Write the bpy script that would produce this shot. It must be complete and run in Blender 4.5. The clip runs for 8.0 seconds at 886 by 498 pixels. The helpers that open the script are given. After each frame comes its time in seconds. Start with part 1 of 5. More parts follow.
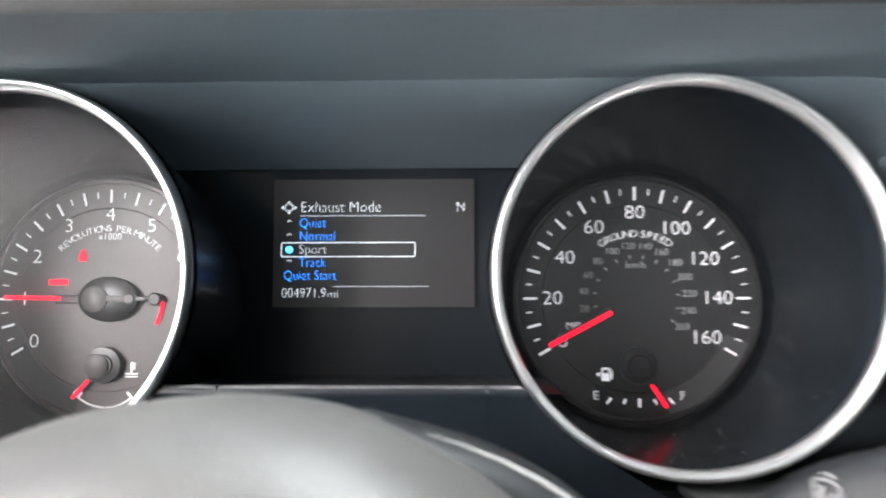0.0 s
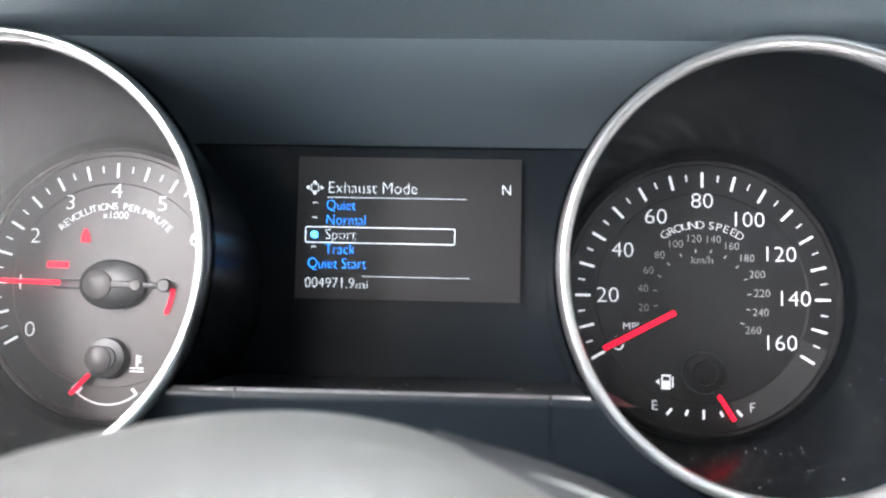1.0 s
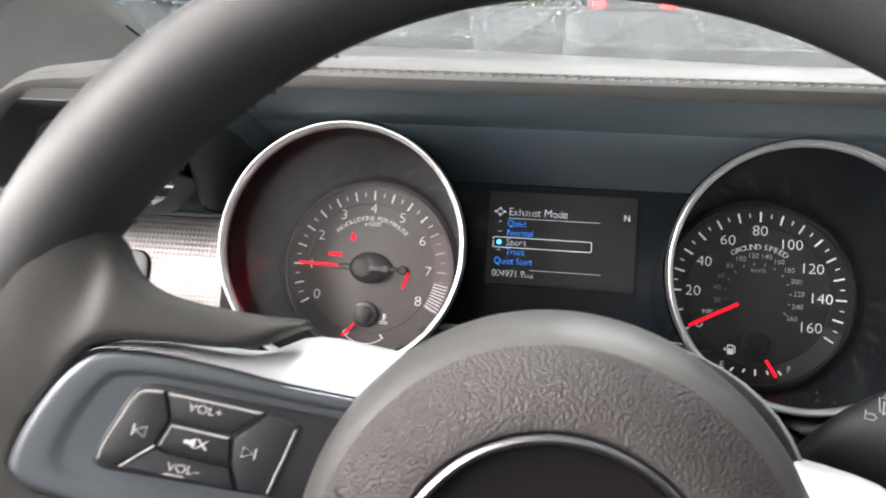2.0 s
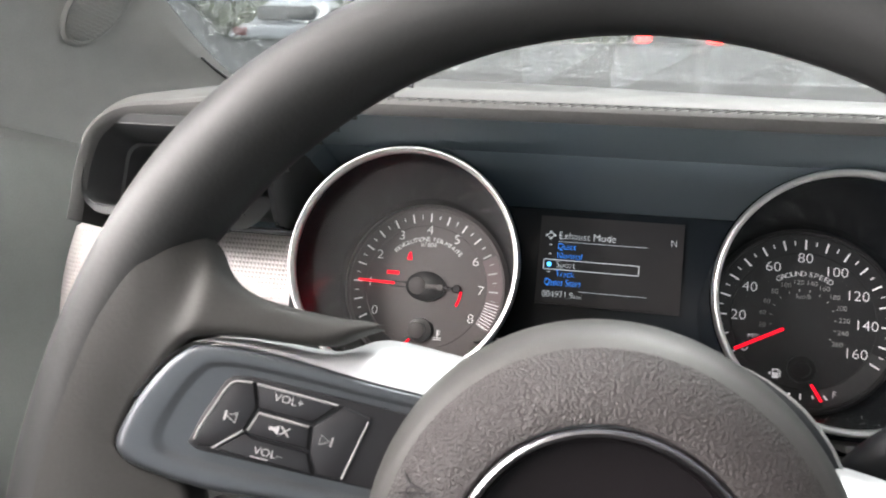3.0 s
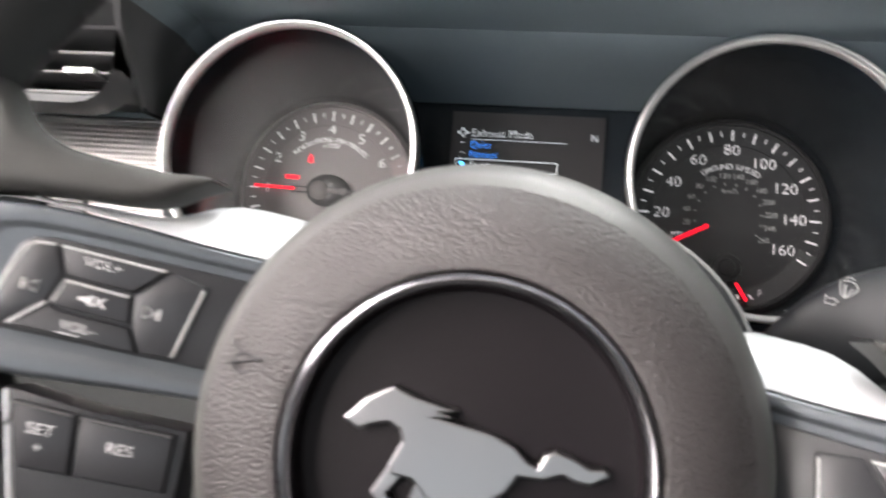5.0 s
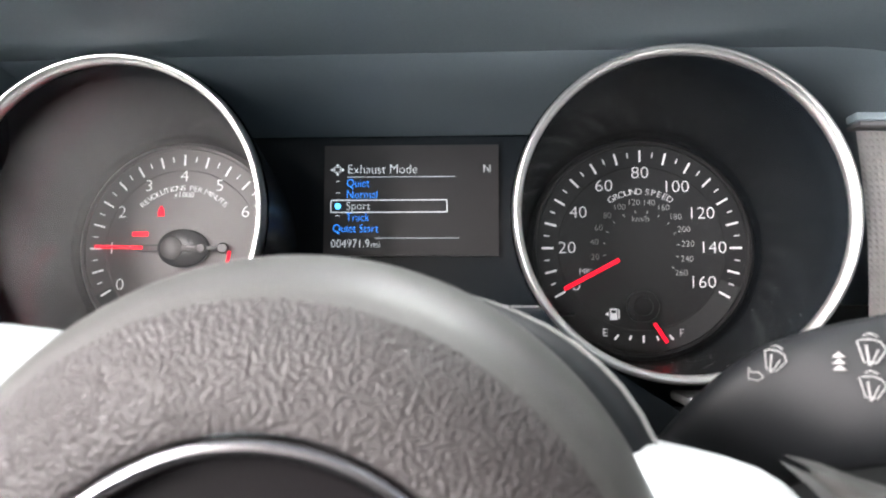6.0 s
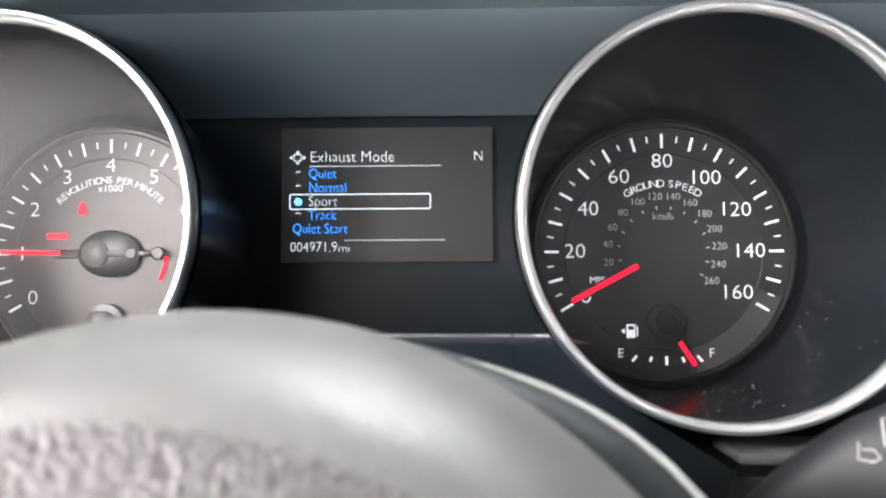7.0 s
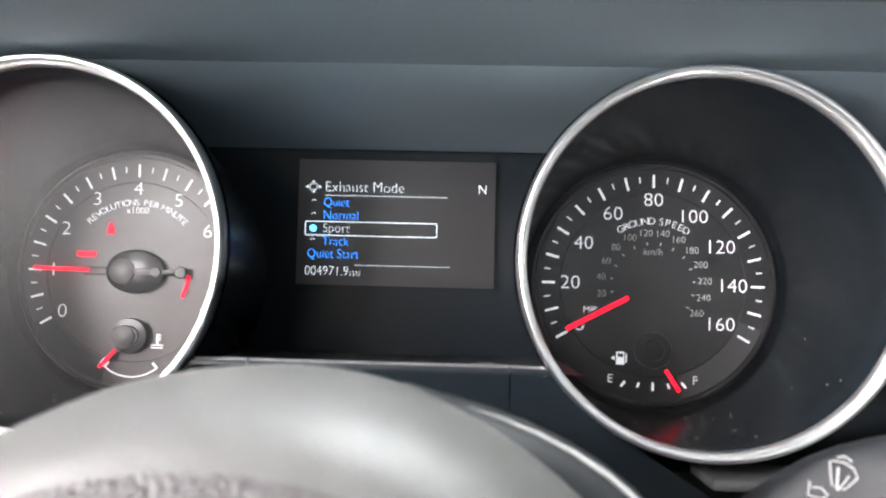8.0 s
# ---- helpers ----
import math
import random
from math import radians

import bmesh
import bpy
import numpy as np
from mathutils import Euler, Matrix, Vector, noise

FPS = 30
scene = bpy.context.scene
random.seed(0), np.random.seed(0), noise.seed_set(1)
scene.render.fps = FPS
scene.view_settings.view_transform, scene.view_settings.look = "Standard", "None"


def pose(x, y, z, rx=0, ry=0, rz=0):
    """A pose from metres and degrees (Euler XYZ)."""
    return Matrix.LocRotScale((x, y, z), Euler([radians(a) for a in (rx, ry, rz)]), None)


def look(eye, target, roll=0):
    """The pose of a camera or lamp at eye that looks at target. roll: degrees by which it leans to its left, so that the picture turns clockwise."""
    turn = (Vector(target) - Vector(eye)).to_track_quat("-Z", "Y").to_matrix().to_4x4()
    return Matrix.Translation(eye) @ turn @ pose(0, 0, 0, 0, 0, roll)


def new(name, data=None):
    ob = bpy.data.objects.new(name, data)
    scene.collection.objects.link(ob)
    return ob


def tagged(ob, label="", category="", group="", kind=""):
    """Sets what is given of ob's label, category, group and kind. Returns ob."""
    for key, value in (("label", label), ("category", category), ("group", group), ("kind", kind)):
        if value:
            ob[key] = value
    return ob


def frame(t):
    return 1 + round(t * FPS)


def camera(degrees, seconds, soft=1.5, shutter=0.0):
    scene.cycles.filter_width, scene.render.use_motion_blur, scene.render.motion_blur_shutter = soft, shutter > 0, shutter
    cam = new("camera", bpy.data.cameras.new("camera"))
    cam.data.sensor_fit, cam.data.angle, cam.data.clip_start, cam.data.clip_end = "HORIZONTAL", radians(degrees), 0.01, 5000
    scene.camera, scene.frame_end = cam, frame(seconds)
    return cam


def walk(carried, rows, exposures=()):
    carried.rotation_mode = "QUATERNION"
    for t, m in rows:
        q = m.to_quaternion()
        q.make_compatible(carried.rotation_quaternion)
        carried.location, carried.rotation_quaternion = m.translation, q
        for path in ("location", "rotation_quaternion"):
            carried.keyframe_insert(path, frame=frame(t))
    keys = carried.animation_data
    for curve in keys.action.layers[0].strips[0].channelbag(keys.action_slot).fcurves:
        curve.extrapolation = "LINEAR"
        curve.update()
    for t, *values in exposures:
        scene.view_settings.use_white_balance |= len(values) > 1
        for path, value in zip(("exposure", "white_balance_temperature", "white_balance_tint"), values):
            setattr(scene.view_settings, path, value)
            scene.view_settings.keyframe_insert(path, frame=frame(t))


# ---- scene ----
cam = camera(63.50, 8.0, soft=1.9, shutter=0.3)
ROWS = [
    (0, 0.0366, -0.2605, 0.9637, 70.394, 0.672, 1.364),
    (0.2, 0.0259, -0.2349, 0.9523, 70.494, 0.684, 1.972),
    (0.5, 0.0223, -0.2291, 0.9487, 70.655, 0.306, 2.116),
    (1, 0.0228, -0.2336, 0.9516, 69.935, -0.383, 2.279),
    (1.2, 0.0197, -0.2435, 0.9554, 70.351, -0.733, 2.985),
    (1.5, 0.0098, -0.2898, 0.9739, 70.707, -0.747, 5.149),
    (1.7, -0.0035, -0.3345, 0.9940, 70.000, -0.800, 6.870),
    (2.8, -0.0118, -0.3915, 0.9993, 72.736, -0.842, 11.293),
    (3, -0.0122, -0.3921, 0.9980, 72.841, -1.000, 12.143),
    (3.5, -0.0321, -0.3848, 0.9898, 72.250, -1.700, 13.983),
    (4, -0.0282, -0.3847, 0.9876, 71.535, -1.541, 14.958),
    (4.5, -0.0283, -0.3819, 0.9833, 71.137, -1.817, 14.304),
    (4.8, -0.0081, -0.3745, 0.9699, 70.657, -1.638, 11.570),
    (5, 0.0126, -0.3647, 0.9556, 69.991, -1.234, 8.726),
    (5.2, 0.0240, -0.3435, 0.9500, 69.600, -0.500, 6.700),
    (6.3, 0.0357, -0.2936, 0.9604, 70.702, 1.251, 2.328),
    (6.5, 0.0340, -0.2772, 0.9593, 70.545, 1.110, 1.773),
    (6.8, 0.0306, -0.2539, 0.9515, 69.867, 0.920, 1.611),
    (7, 0.0314, -0.2518, 0.9481, 69.001, 0.901, 1.628),
    (7.5, 0.0302, -0.2543, 0.9518, 68.104, 0.078, 1.648),
    (8, 0.0294, -0.2658, 0.9656, 68.934, -0.665, 2.095),
]
EXPOSURES = [(0.0, 2.77, 6000, 4), (0.5, 3.2, 5900, 4), (1.0, 3.12, 5900, 4), (1.5, 2.78, 6000, 4), (1.9, 2.15, 6200, 5), (2.8, 2.07, 6250, 5), (4.5, 2.08, 6250, 5), (5.0, 2.42, 6300, 6), (5.2, 2.5, 6300, 6), (6.3, 2.6, 6100, 5), (7.0, 2.98, 6100, 5), (8.0, 2.88, 6050, 5)]
walk(cam, [(t, pose(*row)) for t, *row in ROWS], EXPOSURES)
cam.data.dof.use_dof = True
cam.data.dof.focus_distance, cam.data.dof.aperture_fstop = 0.40, 22.0

# ---- world and light ----
SKY = bpy.data.worlds.new("sky")
scene.world = SKY
SKY.use_nodes = True
_n = SKY.node_tree
_sky = _n.nodes.new("ShaderNodeTexSky")
_sky.sky_type, _sky.sun_disc = "NISHITA", False
_sky.sun_elevation, _sky.sun_rotation = radians(50), radians(20)
_grey = _n.nodes.new("ShaderNodeHueSaturation")
_grey.inputs["Saturation"].default_value = 0.18
_n.links.new(_sky.outputs[0], _grey.inputs["Color"])
_n.links.new(_grey.outputs[0], _n.nodes["Background"].inputs[0])
_n.nodes["Background"].inputs[1].default_value = 0.1
_sun = bpy.data.lights.new("sun", "SUN")
_sun.energy, _sun.angle, _sun.color = 0.9, radians(25), (1.0, 0.97, 0.93)
new("sun", _sun).matrix_world = look((0, 0, 20), (-4, -9, 8))


def window_lamp(name, at, target, wide, high, watts, colour=(1, 1, 1)):
    """The sky's light through a side or rear window opening."""
    lamp = bpy.data.lights.new(name, "AREA")
    lamp.shape, lamp.size, lamp.size_y, lamp.energy, lamp.color = "RECTANGLE", wide, high, watts, colour
    new(name, lamp).matrix_world = look(at, target)


window_lamp("daylight_driver_window", (-0.47, -0.50, 1.12), (0.3, -0.46, 1.06), 0.86, 0.46, 13, (1.0, 0.88, 0.85))


# ---- the dial frame: x right, y ahead, z up, dial faces in the plane y = 0 ----
S, TIP = 0.84, 24.0
DIAL = Matrix.Translation((0, 0, 0.85)) @ Matrix.Rotation(radians(-TIP), 4, "X") @ Matrix.Scale(S, 4)


# ---- materials ----
def material(name, colour, rough=0.5, metal=0.0, grain=0.0, scale=200.0, bump=0.0, spot=0.0, emit=0.0, coat=0.0, kind="NOISE", distance=0.0005, spec=0.5):
    m = bpy.data.materials.new(name)
    m.use_nodes = True
    nt = m.node_tree
    b = nt.nodes["Principled BSDF"]
    b.inputs["Roughness"].default_value, b.inputs["Metallic"].default_value = rough, metal
    b.inputs["Base Color"].default_value = (*colour, 1)
    b.inputs["Coat Weight"].default_value, b.inputs["Specular IOR Level"].default_value = coat, spec
    if emit:
        b.inputs["Emission Color"].default_value, b.inputs["Emission Strength"].default_value = (*colour, 1), emit
    co = nt.nodes.new("ShaderNodeTexCoord")
    if grain or spot:
        fine, wide = nt.nodes.new("ShaderNodeTexNoise"), nt.nodes.new("ShaderNodeTexNoise")
        fine.inputs["Scale"].default_value, wide.inputs["Scale"].default_value = scale, scale / 25
        fine.inputs["Detail"].default_value = wide.inputs["Detail"].default_value = 4
        mix = nt.nodes.new("ShaderNodeMath")
        mix.operation = "MULTIPLY_ADD"
        mix.inputs[1].default_value = grain
        wide_m = nt.nodes.new("ShaderNodeMath")
        wide_m.operation = "MULTIPLY_ADD"
        wide_m.inputs[1].default_value, wide_m.inputs[2].default_value = spot, 1 - (grain + spot) / 2
        hsv = nt.nodes.new("ShaderNodeHueSaturation")
        hsv.inputs["Color"].default_value = (*colour, 1)
        for tex in (fine, wide):
            nt.links.new(co.outputs["Object"], tex.inputs["Vector"])
        nt.links.new(wide.outputs[0], wide_m.inputs[0])
        nt.links.new(fine.outputs[0], mix.inputs[0])
        nt.links.new(wide_m.outputs[0], mix.inputs[2])
        nt.links.new(mix.outputs[0], hsv.inputs["Value"])
        nt.links.new(hsv.outputs[0], b.inputs["Base Color"])
        ro = nt.nodes.new("ShaderNodeMath")
        ro.operation = "MULTIPLY_ADD"
        ro.inputs[1].default_value, ro.inputs[2].default_value = 0.18, rough - 0.09
        nt.links.new(wide.outputs[0], ro.inputs[0])
        nt.links.new(ro.outputs[0], b.inputs["Roughness"])
    if bump:
        if kind == "VORONOI":
            tex = nt.nodes.new("ShaderNodeTexVoronoi")
            tex.feature = "F1"
            warp = nt.nodes.new("ShaderNodeTexNoise")
            warp.inputs["Scale"].default_value = scale * 0.7
            add = nt.nodes.new("ShaderNodeVectorMath")
            add.operation = "MULTIPLY_ADD"
            add.inputs[1].default_value = (0.5 / scale,) * 3
            nt.links.new(co.outputs["Object"], warp.inputs["Vector"])
            nt.links.new(warp.outputs["Color"], add.inputs[0])
            nt.links.new(co.outputs["Object"], add.inputs[2])
            nt.links.new(add.outputs[0], tex.inputs["Vector"])
        else:
            tex = nt.nodes.new("ShaderNodeTexNoise")
            tex.inputs["Detail"].default_value = 3
            nt.links.new(co.outputs["Object"], tex.inputs["Vector"])
        tex.inputs["Scale"].default_value = scale * (0.62 if kind == "VORONOI" else 1)
        bp = nt.nodes.new("ShaderNodeBump")
        bp.inputs["Strength"].default_value, bp.inputs["Distance"].default_value = bump, distance
        bp.invert = kind == "VORONOI"
        nt.links.new(tex.outputs[0], bp.inputs["Height"])
        nt.links.new(bp.outputs[0], b.inputs["Normal"])
    return m


M_PAD = material("dash_vinyl", (0.085, 0.085, 0.083), 0.58, grain=0.3, scale=900, bump=0.25, spot=0.2, spec=0.3)
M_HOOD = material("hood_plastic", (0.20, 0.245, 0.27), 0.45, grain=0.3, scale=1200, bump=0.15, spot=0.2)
# darker copy of the hood plastic, with the recess shade in its colour
M_HOOD_SHADED = material("hood_plastic_shaded", (0.16, 0.195, 0.22), 0.42, grain=0.2, scale=1200, bump=0.1, spot=0.2)
M_GLOSS = material("gloss_black", (0.010, 0.0135, 0.017), 0.24, spot=0.3, scale=300, spec=0.25)
M_TUBE = material("tube_black", (0.0045, 0.0065, 0.0085), 0.255, spec=0.12)
M_CHROME = material("satin_chrome", (0.9, 0.9, 0.89), 0.3, 1.0)
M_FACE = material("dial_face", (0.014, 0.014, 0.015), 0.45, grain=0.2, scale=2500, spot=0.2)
M_PRINT = material("dial_print", (0.8, 0.76, 0.77), 0.5, emit=0.11)
M_DIM = material("dial_print_dim", (0.5, 0.49, 0.49), 0.5)
M_RED = material("needle_red", (0.85, 0.002, 0.016), 0.6, emit=0.45, spec=0.15)
M_LCDW = material("lcd_white", (0.8, 0.82, 0.85), 0.5, emit=0.19)
M_LCDB = material("lcd_blue", (0.03, 0.2, 0.72), 0.5, emit=0.62)
M_STRIP = material("satin_trim_and_glint", (0.2, 0.2, 0.205), 0.36, 0.6, spot=0.2, scale=600)
M_SCREEN = material("lcd_panel", (0.012, 0.0112, 0.0123), 0.35, emit=0.045)
M_LCDDOT = material("lcd_dot", (0.08, 0.4, 0.85), 0.5, emit=0.9)
M_LCDDIM = material("lcd_dim", (0.4, 0.42, 0.45), 0.5, emit=0.35)
M_BADGE = material("badge_disc", (0.0065, 0.0052, 0.006), 0.42, grain=0.2, scale=1500, bump=0.05, spec=0.1)
M_BRIGHT = material("bright_silver", (0.19, 0.188, 0.19), 0.3, 1.0, spot=0.15, scale=600)
# pale grey for modelled edge highlights and for the stalk print
M_SLOPE = material("glint_and_print_grey", (0.3, 0.3, 0.295), 0.5, grain=0.1, scale=900, spot=0.2)
M_WRAP = material("spoke_leather", (0.030, 0.0295, 0.028), 0.58, grain=0.3, scale=700, bump=0.15, spot=0.25, spec=0.25)
M_SMOKE = material("smoked_chrome", (0.28, 0.27, 0.285), 0.2, 1.0)
M_STALK = material("stalk_plastic", (0.01, 0.011, 0.0125), 0.5, grain=0.2, scale=1500, bump=0.08, spot=0.2, spec=0.22)
M_DOOR = material("door_vinyl", (0.24, 0.245, 0.235), 0.6, grain=0.25, scale=900, bump=0.25, spot=0.25)
# satin spoke paint, shaded copy for the faces towards the dark cabin
M_SPOKE_SHADED = material("spoke_paint_shaded", (0.092, 0.1, 0.11), 0.36, 0.6, grain=0.1, scale=900, spot=0.2)
M_EDGE = material("hub_edge_vinyl", (0.046, 0.045, 0.043), 0.5, grain=0.15, scale=900, bump=0.12, spot=0.15)
# same dial face, lightened for the daylight reflected in its cover
M_FACE_HAZED = material("dial_face_hazed", (0.085, 0.073, 0.072), 0.45, grain=0.2, scale=2500, spot=0.2)
M_SLAT = material("slat_grey", (0.075, 0.076, 0.077), 0.45, 0.0, spot=0.2, scale=600)
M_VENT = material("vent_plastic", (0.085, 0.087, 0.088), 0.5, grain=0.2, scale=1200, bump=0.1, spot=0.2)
M_LEATHER = material("rim_leather", (0.0178, 0.0186, 0.0186), 0.56, grain=0.3, scale=700, bump=0.15, spot=0.25, spec=0.44)
M_HUB = material("hub_vinyl", (0.027, 0.0235, 0.0235), 0.46, grain=0.2, scale=1900, bump=0.66, spot=0.2, kind="VORONOI", distance=0.0007, spec=0.4)
# lit copy of the satin paint, for faces towards the windscreen
M_SILVER_LIT = material("satin_silver_lit", (0.43, 0.44, 0.45), 0.4, 0.35, grain=0.1, scale=900, spot=0.2)
M_BUTTON = material("button_black", (0.014, 0.014, 0.016), 0.4, grain=0.2, scale=1500, bump=0.1)
M_CEILING = material("headliner_cloth", (0.3, 0.3, 0.29), 0.9, grain=0.2, scale=1500, bump=0.3, spot=0.1)
M_PILLAR = material("pillar_cloth", (0.38, 0.385, 0.37), 0.85, grain=0.3, scale=1500, bump=0.3, spot=0.2)
M_DARKTRIM = material("dark_trim", (0.05, 0.052, 0.052), 0.6, grain=0.3, scale=900, bump=0.3, spot=0.2)
M_ROAD = material("asphalt", (0.07, 0.071, 0.069), 0.6, grain=0.4, scale=60, spot=0.3, spec=0.12)


def lens_material():
    """A thin clear cover: mostly see-through, with a faint gloss."""
    m = bpy.data.materials.new("lens_cover")
    m.use_nodes = True
    nt = m.node_tree
    out = nt.nodes["Material Output"]
    nt.nodes.remove(nt.nodes["Principled BSDF"])
    through_it, gloss, mix, fres = (nt.nodes.new(n) for n in ("ShaderNodeBsdfTransparent", "ShaderNodeBsdfGlossy", "ShaderNodeMixShader", "ShaderNodeFresnel"))
    gloss.inputs["Roughness"].default_value = 0.5
    fres.inputs[0].default_value = 1.25
    nt.links.new(fres.outputs[0], mix.inputs[0])
    nt.links.new(through_it.outputs[0], mix.inputs[1])
    nt.links.new(gloss.outputs[0], mix.inputs[2])
    nt.links.new(mix.outputs[0], out.inputs[0])
    return m


M_LENS = lens_material()


# ---- helpers of the build ----
def thing(name, at, label="", category="", group="", kind="", dial=True):
    ob = new(name)
    ob.empty_display_size = 0.02
    ob.location = DIAL @ Vector(at) if dial else Vector(at)
    return tagged(ob, label, category, group, kind)


def place_of(ob):
    return ob.location + place_of(ob.parent) if ob.parent else Vector(ob.location)


def part(name, bm, mat, parent=None, label="", smooth=True, dial=True, kind=""):
    if dial:
        bm.transform(DIAL)
    if parent:
        bm.transform(Matrix.Translation(-place_of(parent)))
    me = bpy.data.meshes.new(name)
    for f in bm.faces:
        f.smooth = smooth
    bm.to_mesh(me)
    bm.free()
    for m in mat if isinstance(mat, (list, tuple)) else [mat]:
        me.materials.append(m)
    if smooth:
        me.set_sharp_from_angle(angle=radians(40))
    ob = new(name, me)
    if parent:
        ob.parent = parent
    return tagged(ob, label, kind=kind)


def grid(rows, closed_u=False, closed_v=False, flip=False):
    """A sheet through rows of points."""
    bm = bmesh.new()
    vs = [[bm.verts.new(p) for p in row] for row in rows]
    nu, nv = len(vs), len(vs[0])
    for i in range(nu if closed_u else nu - 1):
        for j in range(nv if closed_v else nv - 1):
            a, b = vs[i][j], vs[i][(j + 1) % nv]
            c, d = vs[(i + 1) % nu][(j + 1) % nv], vs[(i + 1) % nu][j]
            bm.faces.new((a, d, c, b) if flip else (a, b, c, d))
    return bm


def lathe(profile, centre=lambda k: (0, 0, 0), n=96, closed=False):
    """Profile rows of (radius, y); the axis runs along y. centre(k) shifts row k."""
    rows = []
    for k, (r, y) in enumerate(profile):
        cx, cy, cz = centre(k)
        rows.append([(cx + r * math.cos(2 * math.pi * j / n), cy + y, cz + r * math.sin(2 * math.pi * j / n)) for j in range(n)])
    return grid(rows, closed_u=closed, closed_v=True)


def prism(outline, y0, y1, bevel=0.0, seg=2):
    """A plate with an outline in x, z between y0 (front) and y1 (back), its front edge rounded."""
    bm = bmesh.new()
    f = bm.faces.new([bm.verts.new((x, y0, z)) for x, z in outline])
    ret = bmesh.ops.extrude_face_region(bm, geom=[f])
    bmesh.ops.translate(bm, verts=[v for v in ret["geom"] if isinstance(v, bmesh.types.BMVert)], vec=(0, y1 - y0, 0))
    bm.normal_update()
    bmesh.ops.recalc_face_normals(bm, faces=bm.faces[:])
    if bevel:
        edges = [e for e in bm.edges if all(abs(v.co.y - y0) < 1e-6 for v in e.verts)]
        bmesh.ops.bevel(bm, geom=edges, offset=bevel, segments=seg, profile=0.5, affect="EDGES")
    return bm


def box(x0, x1, y0, y1, z0, z1, bevel=0.0, seg=2):
    bm = bmesh.new()
    bmesh.ops.create_cube(bm, size=1)
    bm.transform(Matrix.Translation(((x0 + x1) / 2, (y0 + y1) / 2, (z0 + z1) / 2)) @ Matrix.Diagonal((x1 - x0, y1 - y0, z1 - z0, 1)))
    if bevel:
        bmesh.ops.bevel(bm, geom=bm.edges[:], offset=bevel, segments=seg, profile=0.5, affect="EDGES")
    return bm


def tube(points, radius, n=12, closed=False):
    """A round bar along points; radius may be a list."""
    pts = [Vector(p) for p in points]
    rows, side = [], None
    for i, p in enumerate(pts):
        a = pts[i - 1] if i or closed else pts[i]
        b = pts[(i + 1) % len(pts)] if i + 1 < len(pts) or closed else pts[i]
        way = (b - a).normalized()
        side = (side - way * side.dot(way)).normalized() if side else way.orthogonal().normalized()
        up = way.cross(side)
        r = radius[i] if isinstance(radius, (list, tuple)) else radius
        rows.append([p + r * (side * math.cos(2 * math.pi * j / n) + up * math.sin(2 * math.pi * j / n)) for j in range(n)])
    bm = grid(rows, closed_u=closed, closed_v=True)
    if not closed:
        bm.verts.ensure_lookup_table()
        for row in (bm.verts[:n], bm.verts[-n:]):
            bm.faces.new(row)
        bmesh.ops.recalc_face_normals(bm, faces=bm.faces[:])
    return bm


def joined(*meshes):
    bm = bmesh.new()
    for m in meshes:
        me = bpy.data.meshes.new("tmp")
        m.to_mesh(me)
        m.free()
        bm.from_mesh(me)
        bpy.data.meshes.remove(me)
    return bm


def lettering(text, size, at, turn=0.0, depth=0.0, align="CENTER", slant=0.0, stretch=1.0, bold=0.0, width=0.0, thin=0.011):
    """Raised or flat lettering in the x, z plane at a place of the dial frame; turn in degrees clockwise."""
    cu = bpy.data.curves.new("text", "FONT")
    cu.body, cu.size, cu.align_x, cu.align_y, cu.shear, cu.offset, cu.extrude = text, size, align, "CENTER", slant, bold - thin * size, depth
    cu.resolution_u = 3
    ob = new("text", cu)
    me = ob.evaluated_get(bpy.context.evaluated_depsgraph_get()).to_mesh()
    bm = bmesh.new()
    bm.from_mesh(me)
    bpy.data.objects.remove(ob)
    bpy.data.curves.remove(cu)
    if width:
        xs = [v.co.x for v in bm.verts]
        stretch = width / (max(xs) - min(xs))
    bm.transform(Matrix.Translation(at) @ Matrix.Rotation(radians(turn), 4, "Y") @ Matrix.Rotation(radians(90), 4, "X") @ Matrix.Diagonal((stretch, 1, 1, 1)))
    return bm


def smooth_path(points, steps=6):
    """A Catmull-Rom curve through points."""
    p = [Vector(q) for q in points]
    p = [2 * p[0] - p[1]] + p + [2 * p[-1] - p[-2]]
    out = []
    for i in range(1, len(p) - 2):
        for k in range(steps):
            t = k / steps
            out.append(0.5 * (2 * p[i] + (p[i + 1] - p[i - 1]) * t + (2 * p[i - 1] - 5 * p[i] + 4 * p[i + 1] - p[i + 2]) * t * t + (3 * p[i] - p[i - 1] - 3 * p[i + 1] + p[i + 2]) * t ** 3))
    return out + [p[-2]]


def knurled(name, colour):
    """Satin aluminium with a fine pattern of raised dots."""
    m = material(name, colour, 0.42, 0.6, grain=0.1, scale=900, spot=0.2)
    nt = m.node_tree
    co, b = nt.nodes.new("ShaderNodeTexCoord"), nt.nodes["Principled BSDF"]
    waves = []
    for axis in ("X", "Z"):
        w = nt.nodes.new("ShaderNodeTexWave")
        w.bands_direction = axis
        w.inputs["Scale"].default_value = 150
        nt.links.new(co.outputs["Object"], w.inputs["Vector"])
        waves.append(w)
    mul = nt.nodes.new("ShaderNodeMath")
    mul.operation = "MULTIPLY"
    nt.links.new(waves[0].outputs[1], mul.inputs[0])
    nt.links.new(waves[1].outputs[1], mul.inputs[1])
    bp = nt.nodes.new("ShaderNodeBump")
    bp.inputs["Strength"].default_value, bp.inputs["Distance"].default_value = 0.45, 0.0010
    nt.links.new(mul.outputs[0], bp.inputs["Height"])
    nt.links.new(bp.outputs[0], b.inputs["Normal"])
    return m


